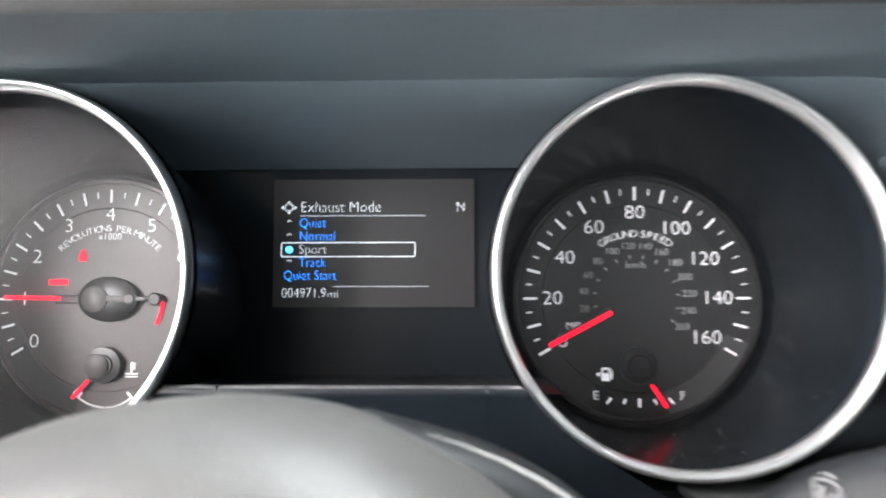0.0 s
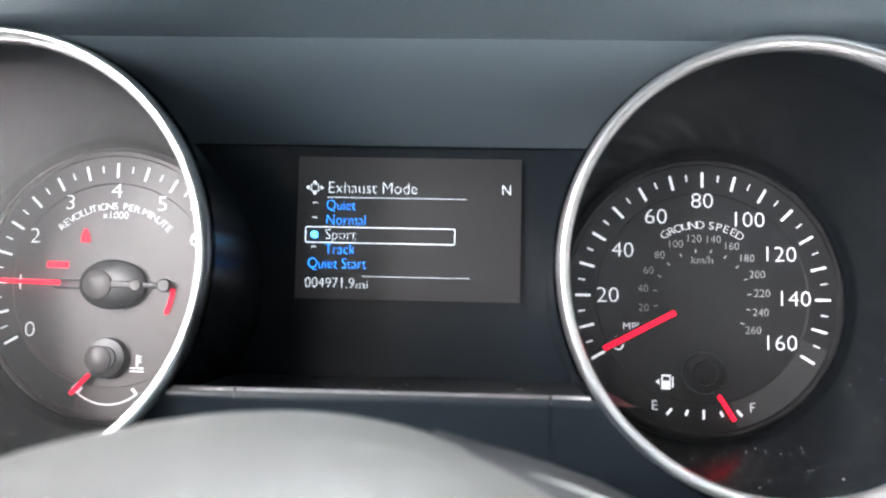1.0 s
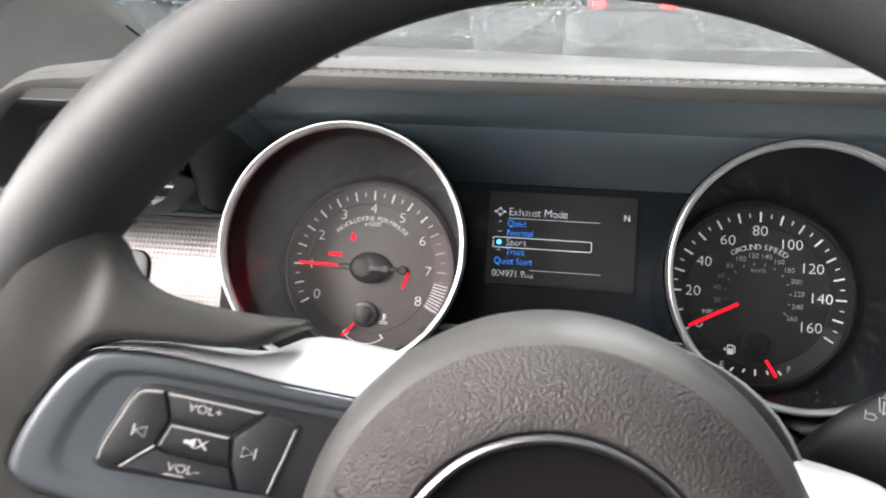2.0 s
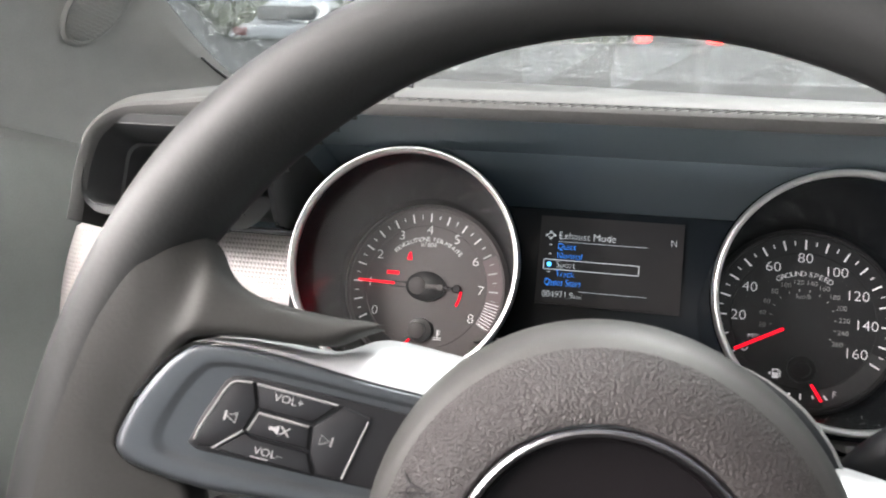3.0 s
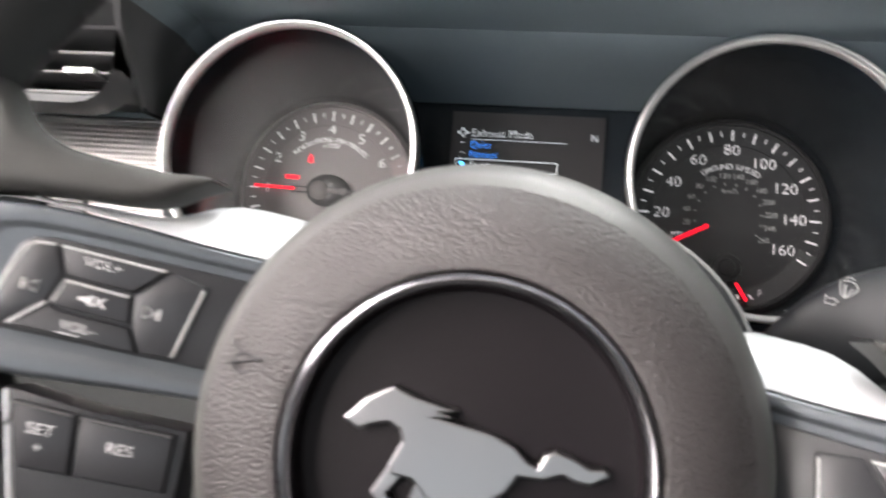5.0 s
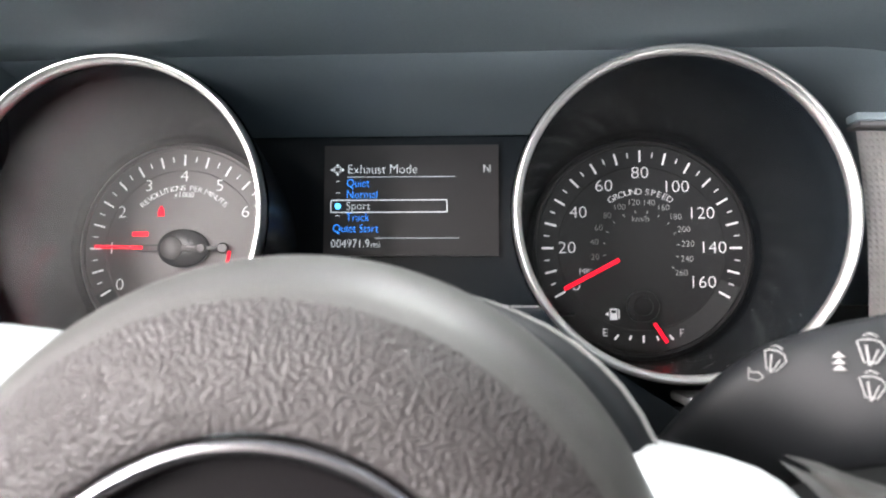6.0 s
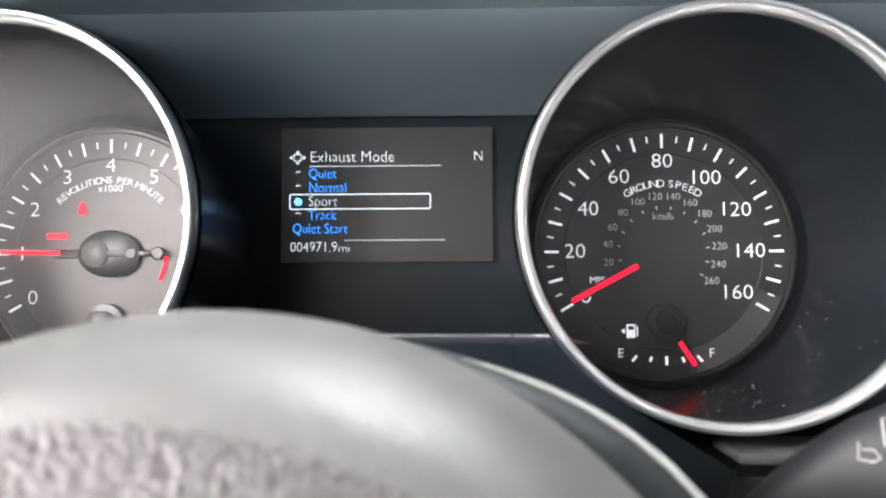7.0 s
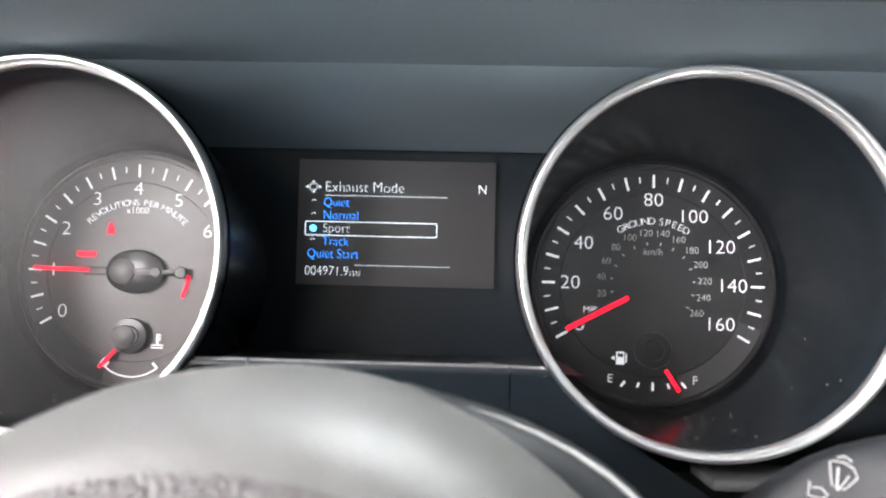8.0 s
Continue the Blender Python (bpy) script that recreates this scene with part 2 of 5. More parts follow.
def clear(name, tint=(1, 1, 1), rough=0.0, ior=1.45):
    m = material(name, tint, rough)
    b = m.node_tree.nodes["Principled BSDF"]
    b.inputs["Transmission Weight"].default_value, b.inputs["IOR"].default_value = 1.0, ior
    return m


M_KNURL = knurled("knurled_aluminium", (0.62, 0.59, 0.58))
M_GLASS = clear("window_glass")
M_DROP = clear("water", ior=1.33)


def mist():
    """Fine droplets on the glass: clear, with a patchy milky share that passes the daylight on."""
    m = bpy.data.materials.new("water_mist")
    m.use_nodes = True
    nt = m.node_tree
    nt.nodes.remove(nt.nodes["Principled BSDF"])
    clear_share, milk, both, co = (nt.nodes.new(n) for n in ("ShaderNodeBsdfTransparent", "ShaderNodeBsdfTranslucent", "ShaderNodeMixShader", "ShaderNodeTexCoord"))
    milk.inputs[0].default_value = (0.86, 0.87, 0.83, 1)
    streak, fine, add, ramp, bead = (nt.nodes.new(n) for n in ("ShaderNodeTexNoise", "ShaderNodeTexVoronoi", "ShaderNodeMath", "ShaderNodeMapRange", "ShaderNodeMapRange"))
    streak.inputs["Scale"].default_value, fine.inputs["Scale"].default_value = 9, 210
    streak.inputs["Detail"].default_value = 5
    ramp.inputs["From Min"].default_value, ramp.inputs["From Max"].default_value = 0.35, 0.75
    ramp.inputs["To Min"].default_value, ramp.inputs["To Max"].default_value = 0.0, 0.10
    bead.inputs["From Min"].default_value, bead.inputs["From Max"].default_value = 0.08, 0.22
    bead.inputs["To Min"].default_value, bead.inputs["To Max"].default_value = 0.85, 0.0
    for tex in (streak, fine):
        nt.links.new(co.outputs["Object"], tex.inputs["Vector"])
    nt.links.new(streak.outputs[0], ramp.inputs[0])
    nt.links.new(fine.outputs["Distance"], bead.inputs[0])
    nt.links.new(ramp.outputs[0], add.inputs[0])
    nt.links.new(bead.outputs[0], add.inputs[1])
    nt.links.new(add.outputs[0], both.inputs[0])
    nt.links.new(clear_share.outputs[0], both.inputs[1])
    nt.links.new(milk.outputs[0], both.inputs[2])
    nt.links.new(both.outputs[0], nt.nodes["Material Output"].inputs[0])
    return m


M_FILM = mist()
M_BAND = material("dial_band", (0.045, 0.045, 0.046), 0.4, grain=0.15, scale=2500)
M_REDBAND = material("redline_band", (0.16, 0.12, 0.125), 0.45, grain=0.15, scale=2500)
M_CAP = material("needle_cap", (0.006, 0.006, 0.007), 0.35)
M_KEY = material("pointer_grey", (0.075, 0.068, 0.067), 0.4, grain=0.15, scale=2500)
M_DASHLINE = material("seam_shadow", (0.008, 0.008, 0.009), 0.7)
M_THREAD = material("grey_thread", (0.085, 0.084, 0.081), 0.7)
M_SEAT = material("rear_trim", (0.3, 0.285, 0.28), 0.8, grain=0.2, scale=300, spot=0.2)
M_LEAF = material("foliage", (0.14, 0.19, 0.075), 0.6, grain=0.5, scale=8, spot=0.4)
_t = M_LEAF.node_tree
_glow, _both = _t.nodes.new("ShaderNodeBsdfTranslucent"), _t.nodes.new("ShaderNodeMixShader")
_glow.inputs[0].default_value, _both.inputs[0].default_value = (0.42, 0.52, 0.2, 1), 0.5
_t.links.new(_t.nodes["Principled BSDF"].outputs[0], _both.inputs[1])
_t.links.new(_glow.outputs[0], _both.inputs[2])
_t.links.new(_both.outputs[0], _t.nodes["Material Output"].inputs[0])
M_BARK = material("bark", (0.09, 0.07, 0.05), 0.85, grain=0.4, scale=30, bump=0.5)
M_CARDARK = material("dark_car_paint", (0.09, 0.095, 0.1), 0.4, 0.1, coat=0.6, spot=0.1, scale=20)
M_CARWHITE = material("white_car_paint", (0.7, 0.71, 0.72), 0.25, coat=0.6, spot=0.1, scale=20)
M_BONNET = material("bonnet_paint", (0.045, 0.05, 0.045), 0.6, spot=0.1, scale=20, spec=0.12)
M_CARGLASS = material("car_glass", (0.02, 0.025, 0.028), 0.08)
M_CARSILVER = material("silver_car_paint", (0.45, 0.47, 0.48), 0.25, 0.4, coat=0.6, spot=0.1, scale=20)
M_LAMPOFF = material("lamp_off", (0.25, 0.02, 0.02), 0.25)
M_TYRE = material("tyre_rubber", (0.02, 0.02, 0.02), 0.8, grain=0.3, scale=200)
M_LAMP = material("tail_lamp", (0.9, 0.02, 0.02), 0.3, emit=6.0)

RING_Y, RING_Z, RING_R = -0.0878, 0.0078, 0.0687
DX = 0.125
R_T = 0.0526


def polar(cx, deg, r, y=0.0):
    a = radians(deg)
    return (cx + r * math.sin(a), y, r * math.cos(a))


def flat(outline, y, thick=0.0003):
    return prism(outline, y, y + thick)


def sector(cx, cz, r0, r1, a0, a1, y, n=24, thick=0.0003):
    """A flat arc band; degrees clockwise from the top."""
    arc = [radians(a0 + (a1 - a0) * k / n) for k in range(n + 1)]
    rows = [[(cx + r * math.sin(a), y, cz + r * math.cos(a)) for a in arc] for r in (r0, r1)]
    bm = grid(rows, flip=True)
    ret = bmesh.ops.extrude_face_region(bm, geom=bm.faces[:])
    bmesh.ops.translate(bm, verts=[v for v in ret["geom"] if isinstance(v, bmesh.types.BMVert)], vec=(0, thick, 0))
    bmesh.ops.recalc_face_normals(bm, faces=bm.faces[:])
    return bm


# ---- cabin shell (structure): plain walls with the window openings that let the daylight in ----
def shell(name, bm, mat, label, category, parent=None, dial=False, smooth=False):
    return tagged(part(name, bm, mat, None, smooth=smooth, dial=dial), label, category, kind="structure")


bm = bmesh.new()
bmesh.ops.create_grid(bm, x_segments=2, y_segments=2, size=600)
shell("ground", bm, M_ROAD, "wet grey asphalt of a car park", "ground")
shell("floor", box(-0.46, 1.12, -1.7, 0.3, 0.22, 0.3), M_DARKTRIM, "dark carpeted cabin floor", "floor")
shell("ceiling", box(-0.46, 1.12, -1.7, -0.2, 1.36, 1.4), M_CEILING, "light grey cloth headliner", "ceiling")
shell("wall_rear", box(-0.46, 1.12, -1.62, -1.55, 0.3, 1.0), M_SEAT, "plain light rear cabin trim below the rear window", "wall")
shell("wall_driver_side", box(-0.5, -0.43, -1.7, -0.12, 0.3, 0.88), M_DARKTRIM, "dark grey door trim below the side window", "wall")
# unseen, added so the driver's side light comes more from the side
shell("wall_driver_rear", box(-0.5, -0.43, -1.7, -0.95, 0.88, 1.36), M_DARKTRIM, "unseen dark wall behind the side window, narrows its light", "wall")
# unseen, raised over the passenger window to keep the right side dark
shell("wall_passenger_side", box(1.08, 1.15, -1.7, -0.1, 0.3, 1.36), M_DARKTRIM, "unseen dark wall that shuts out the passenger window's light", "wall")
shell("wall_front", box(-0.46, 1.12, 0.3, 0.36, 0.22, 0.9), M_DARKTRIM, "dark bulkhead below the dashboard", "wall")

# windscreen with the rain on it
WS0, WS1 = Vector((0, 0.52, 0.925)), Vector((0, -0.22, 1.36))
rows = []
for i in range(9):
    f = i / 8
    rows.append([(x, WS0.y + (WS1.y - WS0.y) * f - 0.10 * (abs(x - 0.33) / 0.75) ** 2, WS0.z + (WS1.z - WS0.z) * f + 0.02 * math.sin(math.pi * f)) for x in [-0.5 + 0.1 * k for k in range(18)]])
bm = grid(rows)
bmesh.ops.solidify(bm, geom=bm.faces[:], thickness=0.004)
windscreen = shell("window_front", bm, M_GLASS, "rain-spotted clear windscreen", "windscreen", smooth=True)
windscreen.visible_shadow = False

# ---- instrument cluster ----
cluster = thing("instrument_cluster", (0, 0.01, -0.1), "black cluster, two deep chrome-ringed gauges beside a display", "instrument cluster")
part("back_panel", box(-0.2, 0.245, 0.006, 0.014, -0.13, 0.094), M_GLOSS, cluster, smooth=False)
shelf = part("lower_shelf", grid([[(x, y, z) for y, z in ((0.004, -0.037), (-0.03, -0.0362), (-0.07, -0.0352), (-0.0835, -0.0340))] for x in (-0.075, -0.03, 0.03, 0.08)]), M_BUTTON, cluster, "dusty black ledge under the display")


def beside_ring(x, z):
    """The outer ends of the fascia run along the chrome rings; the joints stay straight."""
    if -0.06 < x < 0.06:
        return x
    cx, reach = (0.1235, -1) if x > 0 else (-0.1208, 1)
    return cx + reach * math.sqrt(max(0.0, 0.0703 ** 2 - (z - 0.0078) ** 2))


for x0, x1 in ((-0.0615, -0.0421), (-0.0417, 0.0521), (0.0525, 0.0645)):
    face = grid([[(beside_ring(x, z), y, z) for y, z in ((-0.0835, -0.0345), (-0.0850, -0.0316), (-0.0868, -0.0310), (-0.0884, -0.0316), (-0.0890, -0.0332), (-0.0888, -0.0348), (-0.0880, -0.0362), (-0.0878, -0.05), (-0.086, -0.075), (-0.07, -0.095))] for x in (x0, x1)])
    fascia = part("trim_strip", face, M_GLOSS, cluster, "black fascia under the display")
    # highlight on the fascia's top edge, built as a pale tube
    part("strip_glint", tube([(x0 + 0.0002, -0.0869, -0.0322), (x1 - 0.0002, -0.0869, -0.0322)], 0.00155, 10), M_STRIP, fascia, "highlight along the fascia top, modelled as a pale strip")
rng = random.Random(5)
specks = []
for k in range(70):
    s = rng.uniform(0.0001, 0.00028)
    x, y = rng.uniform(-0.05, 0.052), rng.uniform(-0.08, -0.002)
    z = -0.0370 + max(0, -y) * 0.026
    specks.append(box(x - s, x + s, y - s, y + s, z, z + s))
part("dust", joined(*specks), M_DIM, shelf, smooth=False, kind="stuff")


def gauge(cx, name):
    rx = 0.1235 if cx > 0 else -0.1208
    # the left face carries the cover's reflection in its lighter colour
    g = part(name, lathe([(0.0001, 0.003), (0.0001, 0.0), (0.0435, 0.0), (0.044, -0.0005), (0.0555, -0.0005), (0.056, -0.0018), (0.0574, -0.0018), (0.058, 0.0), (0.06, 0.002)], lambda k: (cx, 0, 0)), M_FACE if cx > 0 else M_FACE_HAZED, cluster)
    n = 9
    inner = lathe([(0.06 + (RING_R - 0.0015 - 0.06) * k / n, 0.002 + (RING_Y - 0.002) * k / n) for k in range(n + 1)], lambda k: (cx + (rx - cx) * k / n, 0, RING_Z * k / n))
    part("tube", inner, M_TUBE, g, "gloss black gauge well")
    outer = lathe([(0.064 + (RING_R + 0.0022 - 0.064) * (k / n), 0.004 + (RING_Y - 0.004) * k / n) for k in range(n + 1)], lambda k: (cx + (rx - cx) * k / n, 0, RING_Z * k / n))
    part("housing", outer, M_GLOSS, g)
    prof = [(RING_R + (0.0015 if math.cos(a) > 0 else 0.0024) * math.cos(a), RING_Y - 0.002 - 0.0046 * math.sin(a)) for a in [2 * math.pi * k / 24 for k in range(24)]]
    part("bezel_ring", lathe(prof, lambda k: (rx, 0, RING_Z), 192, True), M_CHROME, g, "bright chrome ring")
    # clear lens, slightly domed, inside the ring
    lens = part("lens", lathe([(r, RING_Y + 0.012 - 0.0008 * (1 - (r / 0.069) ** 2)) for r in (0.0001, 0.02, 0.04, 0.055, 0.0665)], lambda k: (rx, 0, RING_Z), 64), M_LENS, g, "clear gauge cover")
    lens.visible_shadow = False
    # fine dust lying in the bottom of the well
    r = random.Random(int(cx * 1000) + 400)
    bits = []
    for k in range(34):
        f, a, s = r.uniform(0.2, 0.9), radians(r.gauss(290, 26)), r.uniform(0.00006, 0.00018)
        q = 0.06 + (RING_R - 0.0615) * f - 0.0003
        x, y, z = cx + (rx - cx) * f + q * math.cos(a), 0.002 + (RING_Y - 0.002) * f, RING_Z * f + q * math.sin(a)
        bits.append(box(x - s, x + s, y - s, y + s, z - s, z + s))
    part("dust", joined(*bits), M_DIM, g, smooth=False, kind="stuff")
    return g


def tick_mesh(cx, deg, r0, r1, w, y):
    bm = box(-w / 2, w / 2, -0.0002, 0.0002, r0, r1)
    bm.transform(Matrix.Translation((cx, y, 0)) @ Matrix.Rotation(radians(deg), 4, "Y"))
    return bm


def arc_text(text, size, cx, cz, r, step, y, mat, parent, gap=0.6):
    """Letters one by one along an arc, upright to its radius; a word gap is a share of a step."""
    letters, at, spots = [], 0.0, []
    for ch in text:
        wide = gap if ch == " " else 0.6 if ch == "I" else 1.0
        spots.append(at + wide / 2)
        at += wide
    for ch, spot in zip(text, spots):
        a = (spot - at / 2) * step
        if ch != " ":
            letters.append(lettering(ch, size, (cx + r * math.sin(radians(a)), y, cz + r * math.cos(radians(a))), turn=a, stretch=1.12, thin=0.010))
    return part("lettering", joined(*letters), mat, parent, smooth=False)


TY = -0.0009
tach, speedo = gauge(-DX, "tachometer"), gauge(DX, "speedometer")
part("outer_band", sector(DX, 0, 0.0445, 0.0552, 112, 165, TY + 0.0002), M_BAND, speedo, smooth=False)
part("outer_band", sector(-DX, 0, 0.0445, 0.0552, -165, -118, TY + 0.0002), M_BAND, tach, smooth=False)
part("redline_band", sector(-DX, 0, 0.0447, 0.0552, 62, 121, TY + 0.0003), M_REDBAND, tach, "pinkish grey redline band", smooth=False)
for k in range(9):
    part("redline_hatch", tick_mesh(-DX, 100 + 2.4 * k, 0.0452, 0.0546, 0.0006, TY), M_PRINT, tach, smooth=False)
for v in range(0, 161, 5):
    long = v % 10 == 0
    part("tick", tick_mesh(DX, (v - 80) * 1.5, R_T - (0.0063 if long else 0.0036), R_T - (0 if long else 0.0008), 0.00105 if long else 0.0006, TY), M_PRINT, speedo, smooth=False)
for v in range(0, 33):
    long = v % 2 == 0
    part("tick", tick_mesh(-DX, (v / 4 - 4) * 30, R_T - (0.0063 if long else 0.004), R_T - (0 if long else 0.001), 0.001 if long else 0.0005, TY), M_PRINT if v < 24 else M_DIM, tach, smooth=False)
for v in range(0, 161, 20):
    deg, wide = (v - 80) * 1.5, (0.0048, 0.0090, 0.0121)[len(str(v)) - 1]
    r = 0.0436 - wide / 2 * abs(math.sin(radians(deg))) - 0.0033 * abs(math.cos(radians(deg)))
    part("numeral", lettering(str(v), 0.0092, polar(DX, deg, r, TY), width=wide, thin=0.014), M_PRINT, speedo, smooth=False)
for v in range(0, 9):
    part("numeral", lettering(str(v), 0.0094, polar(-DX, (v - 4) * 30, 0.0403, TY), stretch=1.12, thin=0.016), M_PRINT, tach, smooth=False)
for v in range(20, 261, 20):
    deg = (v * 0.6214 - 80) * 1.5
    part("inner_numeral", lettering(str(v), 0.0046, polar(DX, deg, 0.0247, TY)), M_DIM, speedo, smooth=False)
    part("inner_tick", tick_mesh(DX, deg, 0.0188, 0.0203, 0.0004, TY), M_DIM, speedo, smooth=False)
arc_text("GROUND SPEED", 0.0047, DX, 0, 0.0302, 5.9, TY, M_PRINT, speedo, 0.45)
part("lettering", lettering("km/h", 0.0047, (DX, TY, 0.0155)), M_DIM, speedo, smooth=False)
part("lettering", lettering("MPH", 0.0046, (DX - 0.0283, TY, -0.0128), turn=0), M_PRINT, speedo, smooth=False)
arc_text("REVOLUTIONS PER MINUTE", 0.0044, -DX, 0, 0.0337, 4.5, TY, M_PRINT, tach)
part("lettering", lettering("x1000", 0.0046, (-DX, TY, 0.0298)), M_PRINT, tach, smooth=False)


def needle(cx, deg, r0, r1, parent, w=0.0019, cz=0.0, y=-0.004):
    bm = box(-w / 2, w / 2, y, y + 0.001, r0, r1, 0.0003)
    bm.transform(Matrix.Translation((cx, 0, cz)) @ Matrix.Rotation(radians(deg), 4, "Y"))
    return part("needle", bm, M_RED, parent, "glowing red pointer")


def needle_hub(cx, deg, parent, disc, cz=0.0, tail=0.0):
    bms = [lathe([(0.0001, -0.0052), (disc * 0.55, -0.0052), (disc * 0.6, -0.0045), (disc * 0.97, -0.0042), (disc, -0.0036), (disc, 0.0)], lambda k: (cx, 0, cz), 40)]
    arm = box(-0.0011, 0.0011, -0.0036, -0.0028, -tail if tail else 0, disc + 0.01, 0.0002)
    arm.transform(Matrix.Translation((cx, 0, cz)) @ Matrix.Rotation(radians(deg), 4, "Y"))
    bms.append(arm)
    if tail:
        end = lathe([(0.0001, -0.0042), (0.0024, -0.0042), (0.0029, -0.0036), (0.0029, -0.002)], n=20)
        p = polar(cx, deg + 180, tail)
        end.transform(Matrix.Translation((p[0], 0, p[2] + cz)))
        bms.append(end)
    return part("needle_cap", joined(*bms), M_CAP, parent, "dark pointer hub")


needle(-DX, -89, 0.0215, 0.0485, tach)
# pointer base of the rev counter: a dark oval plate with a round-ended tail; the grey keyhole's disc is a reflection
# built as a shape
plate = lathe([(0.0001, -0.0036), (0.92, -0.0036), (1.0, -0.003), (1.0, -0.0005)], n=48)
plate.transform(Matrix.Translation((-DX + 0.001, 0, 0)) @ Matrix.Diagonal((0.0143, 1, 0.0106, 1)))
stub = joined(box(-0.0245, 0.0, -0.0032, -0.0024, -0.0022, -0.0011, 0.0002), box(-0.0245, 0.0, -0.0032, -0.0024, 0.0011, 0.0022, 0.0002), box(0.012, 0.0225, -0.0034, -0.0022, -0.0012, 0.0012, 0.0004), lathe([(0.0001, -0.0042), (0.0024, -0.0042), (0.003, -0.0036), (0.003, -0.002)], lambda k: (0.0235, 0, 0), 24))
stub.transform(Matrix.Translation((-DX, 0, 0)))
cap = part("needle_cap", joined(plate, stub), M_CAP, tach, "dark oval pointer hub")
key = joined(lathe([(0.0001, -0.0046), (0.0056, -0.0046), (0.0062, -0.0042), (0.0062, -0.003)], lambda k: (-DX - 0.005, 0, 0), 32), box(-DX, -DX + 0.0105, -0.0044, -0.003, -0.0015, 0.0015, 0.0004), lathe([(0.0001, -0.0045), (0.0021, -0.0045), (0.0025, -0.0041), (0.0025, -0.003)], lambda k: (-DX + 0.0115, 0, 0), 24))
part("keyhole", key, M_KEY, cap, "grey keyhole shape, its disc a modelled reflection")
needle(DX, -118.2, 0.0135, 0.0465, speedo, 0.0021)
blade = prism([(-0.0022, 0.0125), (0.0022, 0.0125), (0.0020, 0.0400), (0.0010, 0.0470), (-0.0010, 0.0470), (-0.0020, 0.0400)], -0.0030, -0.0020)
blade.transform(Matrix.Translation((DX, 0, 0)) @ Matrix.Rotation(radians(-118.2), 4, "Y"))
part("needle_carrier", blade, M_CAP, speedo, "black blade under the pointer", smooth=False)
# fuel gauge below the speed numerals
FZ = -0.031
needle_hub(DX, 147, speedo, 0.0085, FZ)
needle(DX, 147, 0.0105, 0.0225, speedo, 0.0018, FZ)
for a, r0, r1 in ((-140, 0.0203, 0.0235), (-158, 0.0172, 0.0196), (180, 0.0158, 0.0196), (157, 0.0175, 0.0199), (139, 0.0206, 0.0238)):
    bm = box(-0.0005, 0.0005, -0.0002, 0.0002, r0, r1)
    bm.transform(Matrix.Translation((DX + 0.0005, TY, FZ + 0.0005)) @ Matrix.Rotation(radians(a), 4, "Y"))
    part("fuel_tick", bm, M_PRINT, speedo, smooth=False)
part("lettering", lettering("E", 0.0058, (DX - 0.0196, TY, -0.0450)), M_PRINT, speedo, smooth=False)
part("lettering", lettering("F", 0.0058, (DX + 0.0203, TY, -0.0450)), M_PRINT, speedo, smooth=False)
px, pz = DX - 0.0148, -0.0352
pump = joined(flat([(px - 0.002, pz - 0.003), (px + 0.0018, pz - 0.003), (px + 0.0018, pz + 0.003), (px - 0.002, pz + 0.003)], TY),
              flat([(px + 0.0024, pz - 0.0022), (px + 0.003, pz - 0.0022), (px + 0.003, pz + 0.0018), (px + 0.0024, pz + 0.0026)], TY),
              flat([(px - 0.0045, pz), (px - 0.0028, pz - 0.0012), (px - 0.0028, pz + 0.0012)], TY))
part("fuel_symbol", pump, M_PRINT, speedo, smooth=False)
part("fuel_symbol_window", flat([(px - 0.0014, pz + 0.0006), (px + 0.0012, pz + 0.0006), (px + 0.0012, pz + 0.0022), (px - 0.0014, pz + 0.0022)], TY - 0.0002), M_FACE, speedo, smooth=False)
# temperature gauge and tell-tales below the rev numerals
cap = needle_hub(-DX, -137, tach, 0.0085, FZ)
part("cap_disc", lathe([(0.0001, -0.0062), (0.005, -0.0062), (0.0056, -0.0057), (0.0056, -0.004)], lambda k: (-DX - 0.0022, 0, FZ - 0.0004), 32), M_KEY, cap, "grey centre of the small pointer hub")
needle(-DX, -137, 0.0095, 0.021, tach, 0.0016, FZ)
part("temperature_arc", sector(-DX, FZ, 0.0196, 0.0202, 140, 222, TY), M_PRINT, tach, smooth=False)
for a in (-140, -132, 140):
    bm = box(-0.0005, 0.0005, -0.0002, 0.0002, 0.0168, 0.02)
    bm.transform(Matrix.Translation((-DX, TY, FZ)) @ Matrix.Rotation(radians(a), 4, "Y"))
    part("temperature_tick", bm, M_PRINT, tach, smooth=False)
tx, tz = -DX + 0.0125, -0.0338
wave = [box(tx - 0.003, tx + 0.003, TY - 0.0002, TY, tz - 0.0030 + 0.0013 * k, tz - 0.0025 + 0.0013 * k) for k in range(2)]
wave += [box(tx - 0.0004, tx + 0.0004, TY - 0.0002, TY, tz - 0.0008, tz + 0.004)] + [box(tx, tx + 0.0018, TY - 0.0002, TY, tz + 0.0008 + 0.0012 * k, tz + 0.0013 + 0.0012 * k) for k in range(3)]
part("temperature_symbol", joined(*wave), M_PRINT, tach, smooth=False)
ax, az = -DX - 0.0129, 0.0203
part("warning_light", flat([(ax - 0.0018, az - 0.0022), (ax + 0.0018, az - 0.0022), (ax + 0.0016, az + 0.0008), (ax + 0.0005, az + 0.0034), (ax - 0.0005, az + 0.0034), (ax - 0.0016, az + 0.0008)], TY), M_RED, tach, "lit red warning symbol", smooth=False)
part("warning_light", box(-DX - 0.0288, -DX - 0.0196, TY - 0.0002, TY, 0.0068, 0.0094), M_RED, tach, "lit red warning bar", smooth=False)
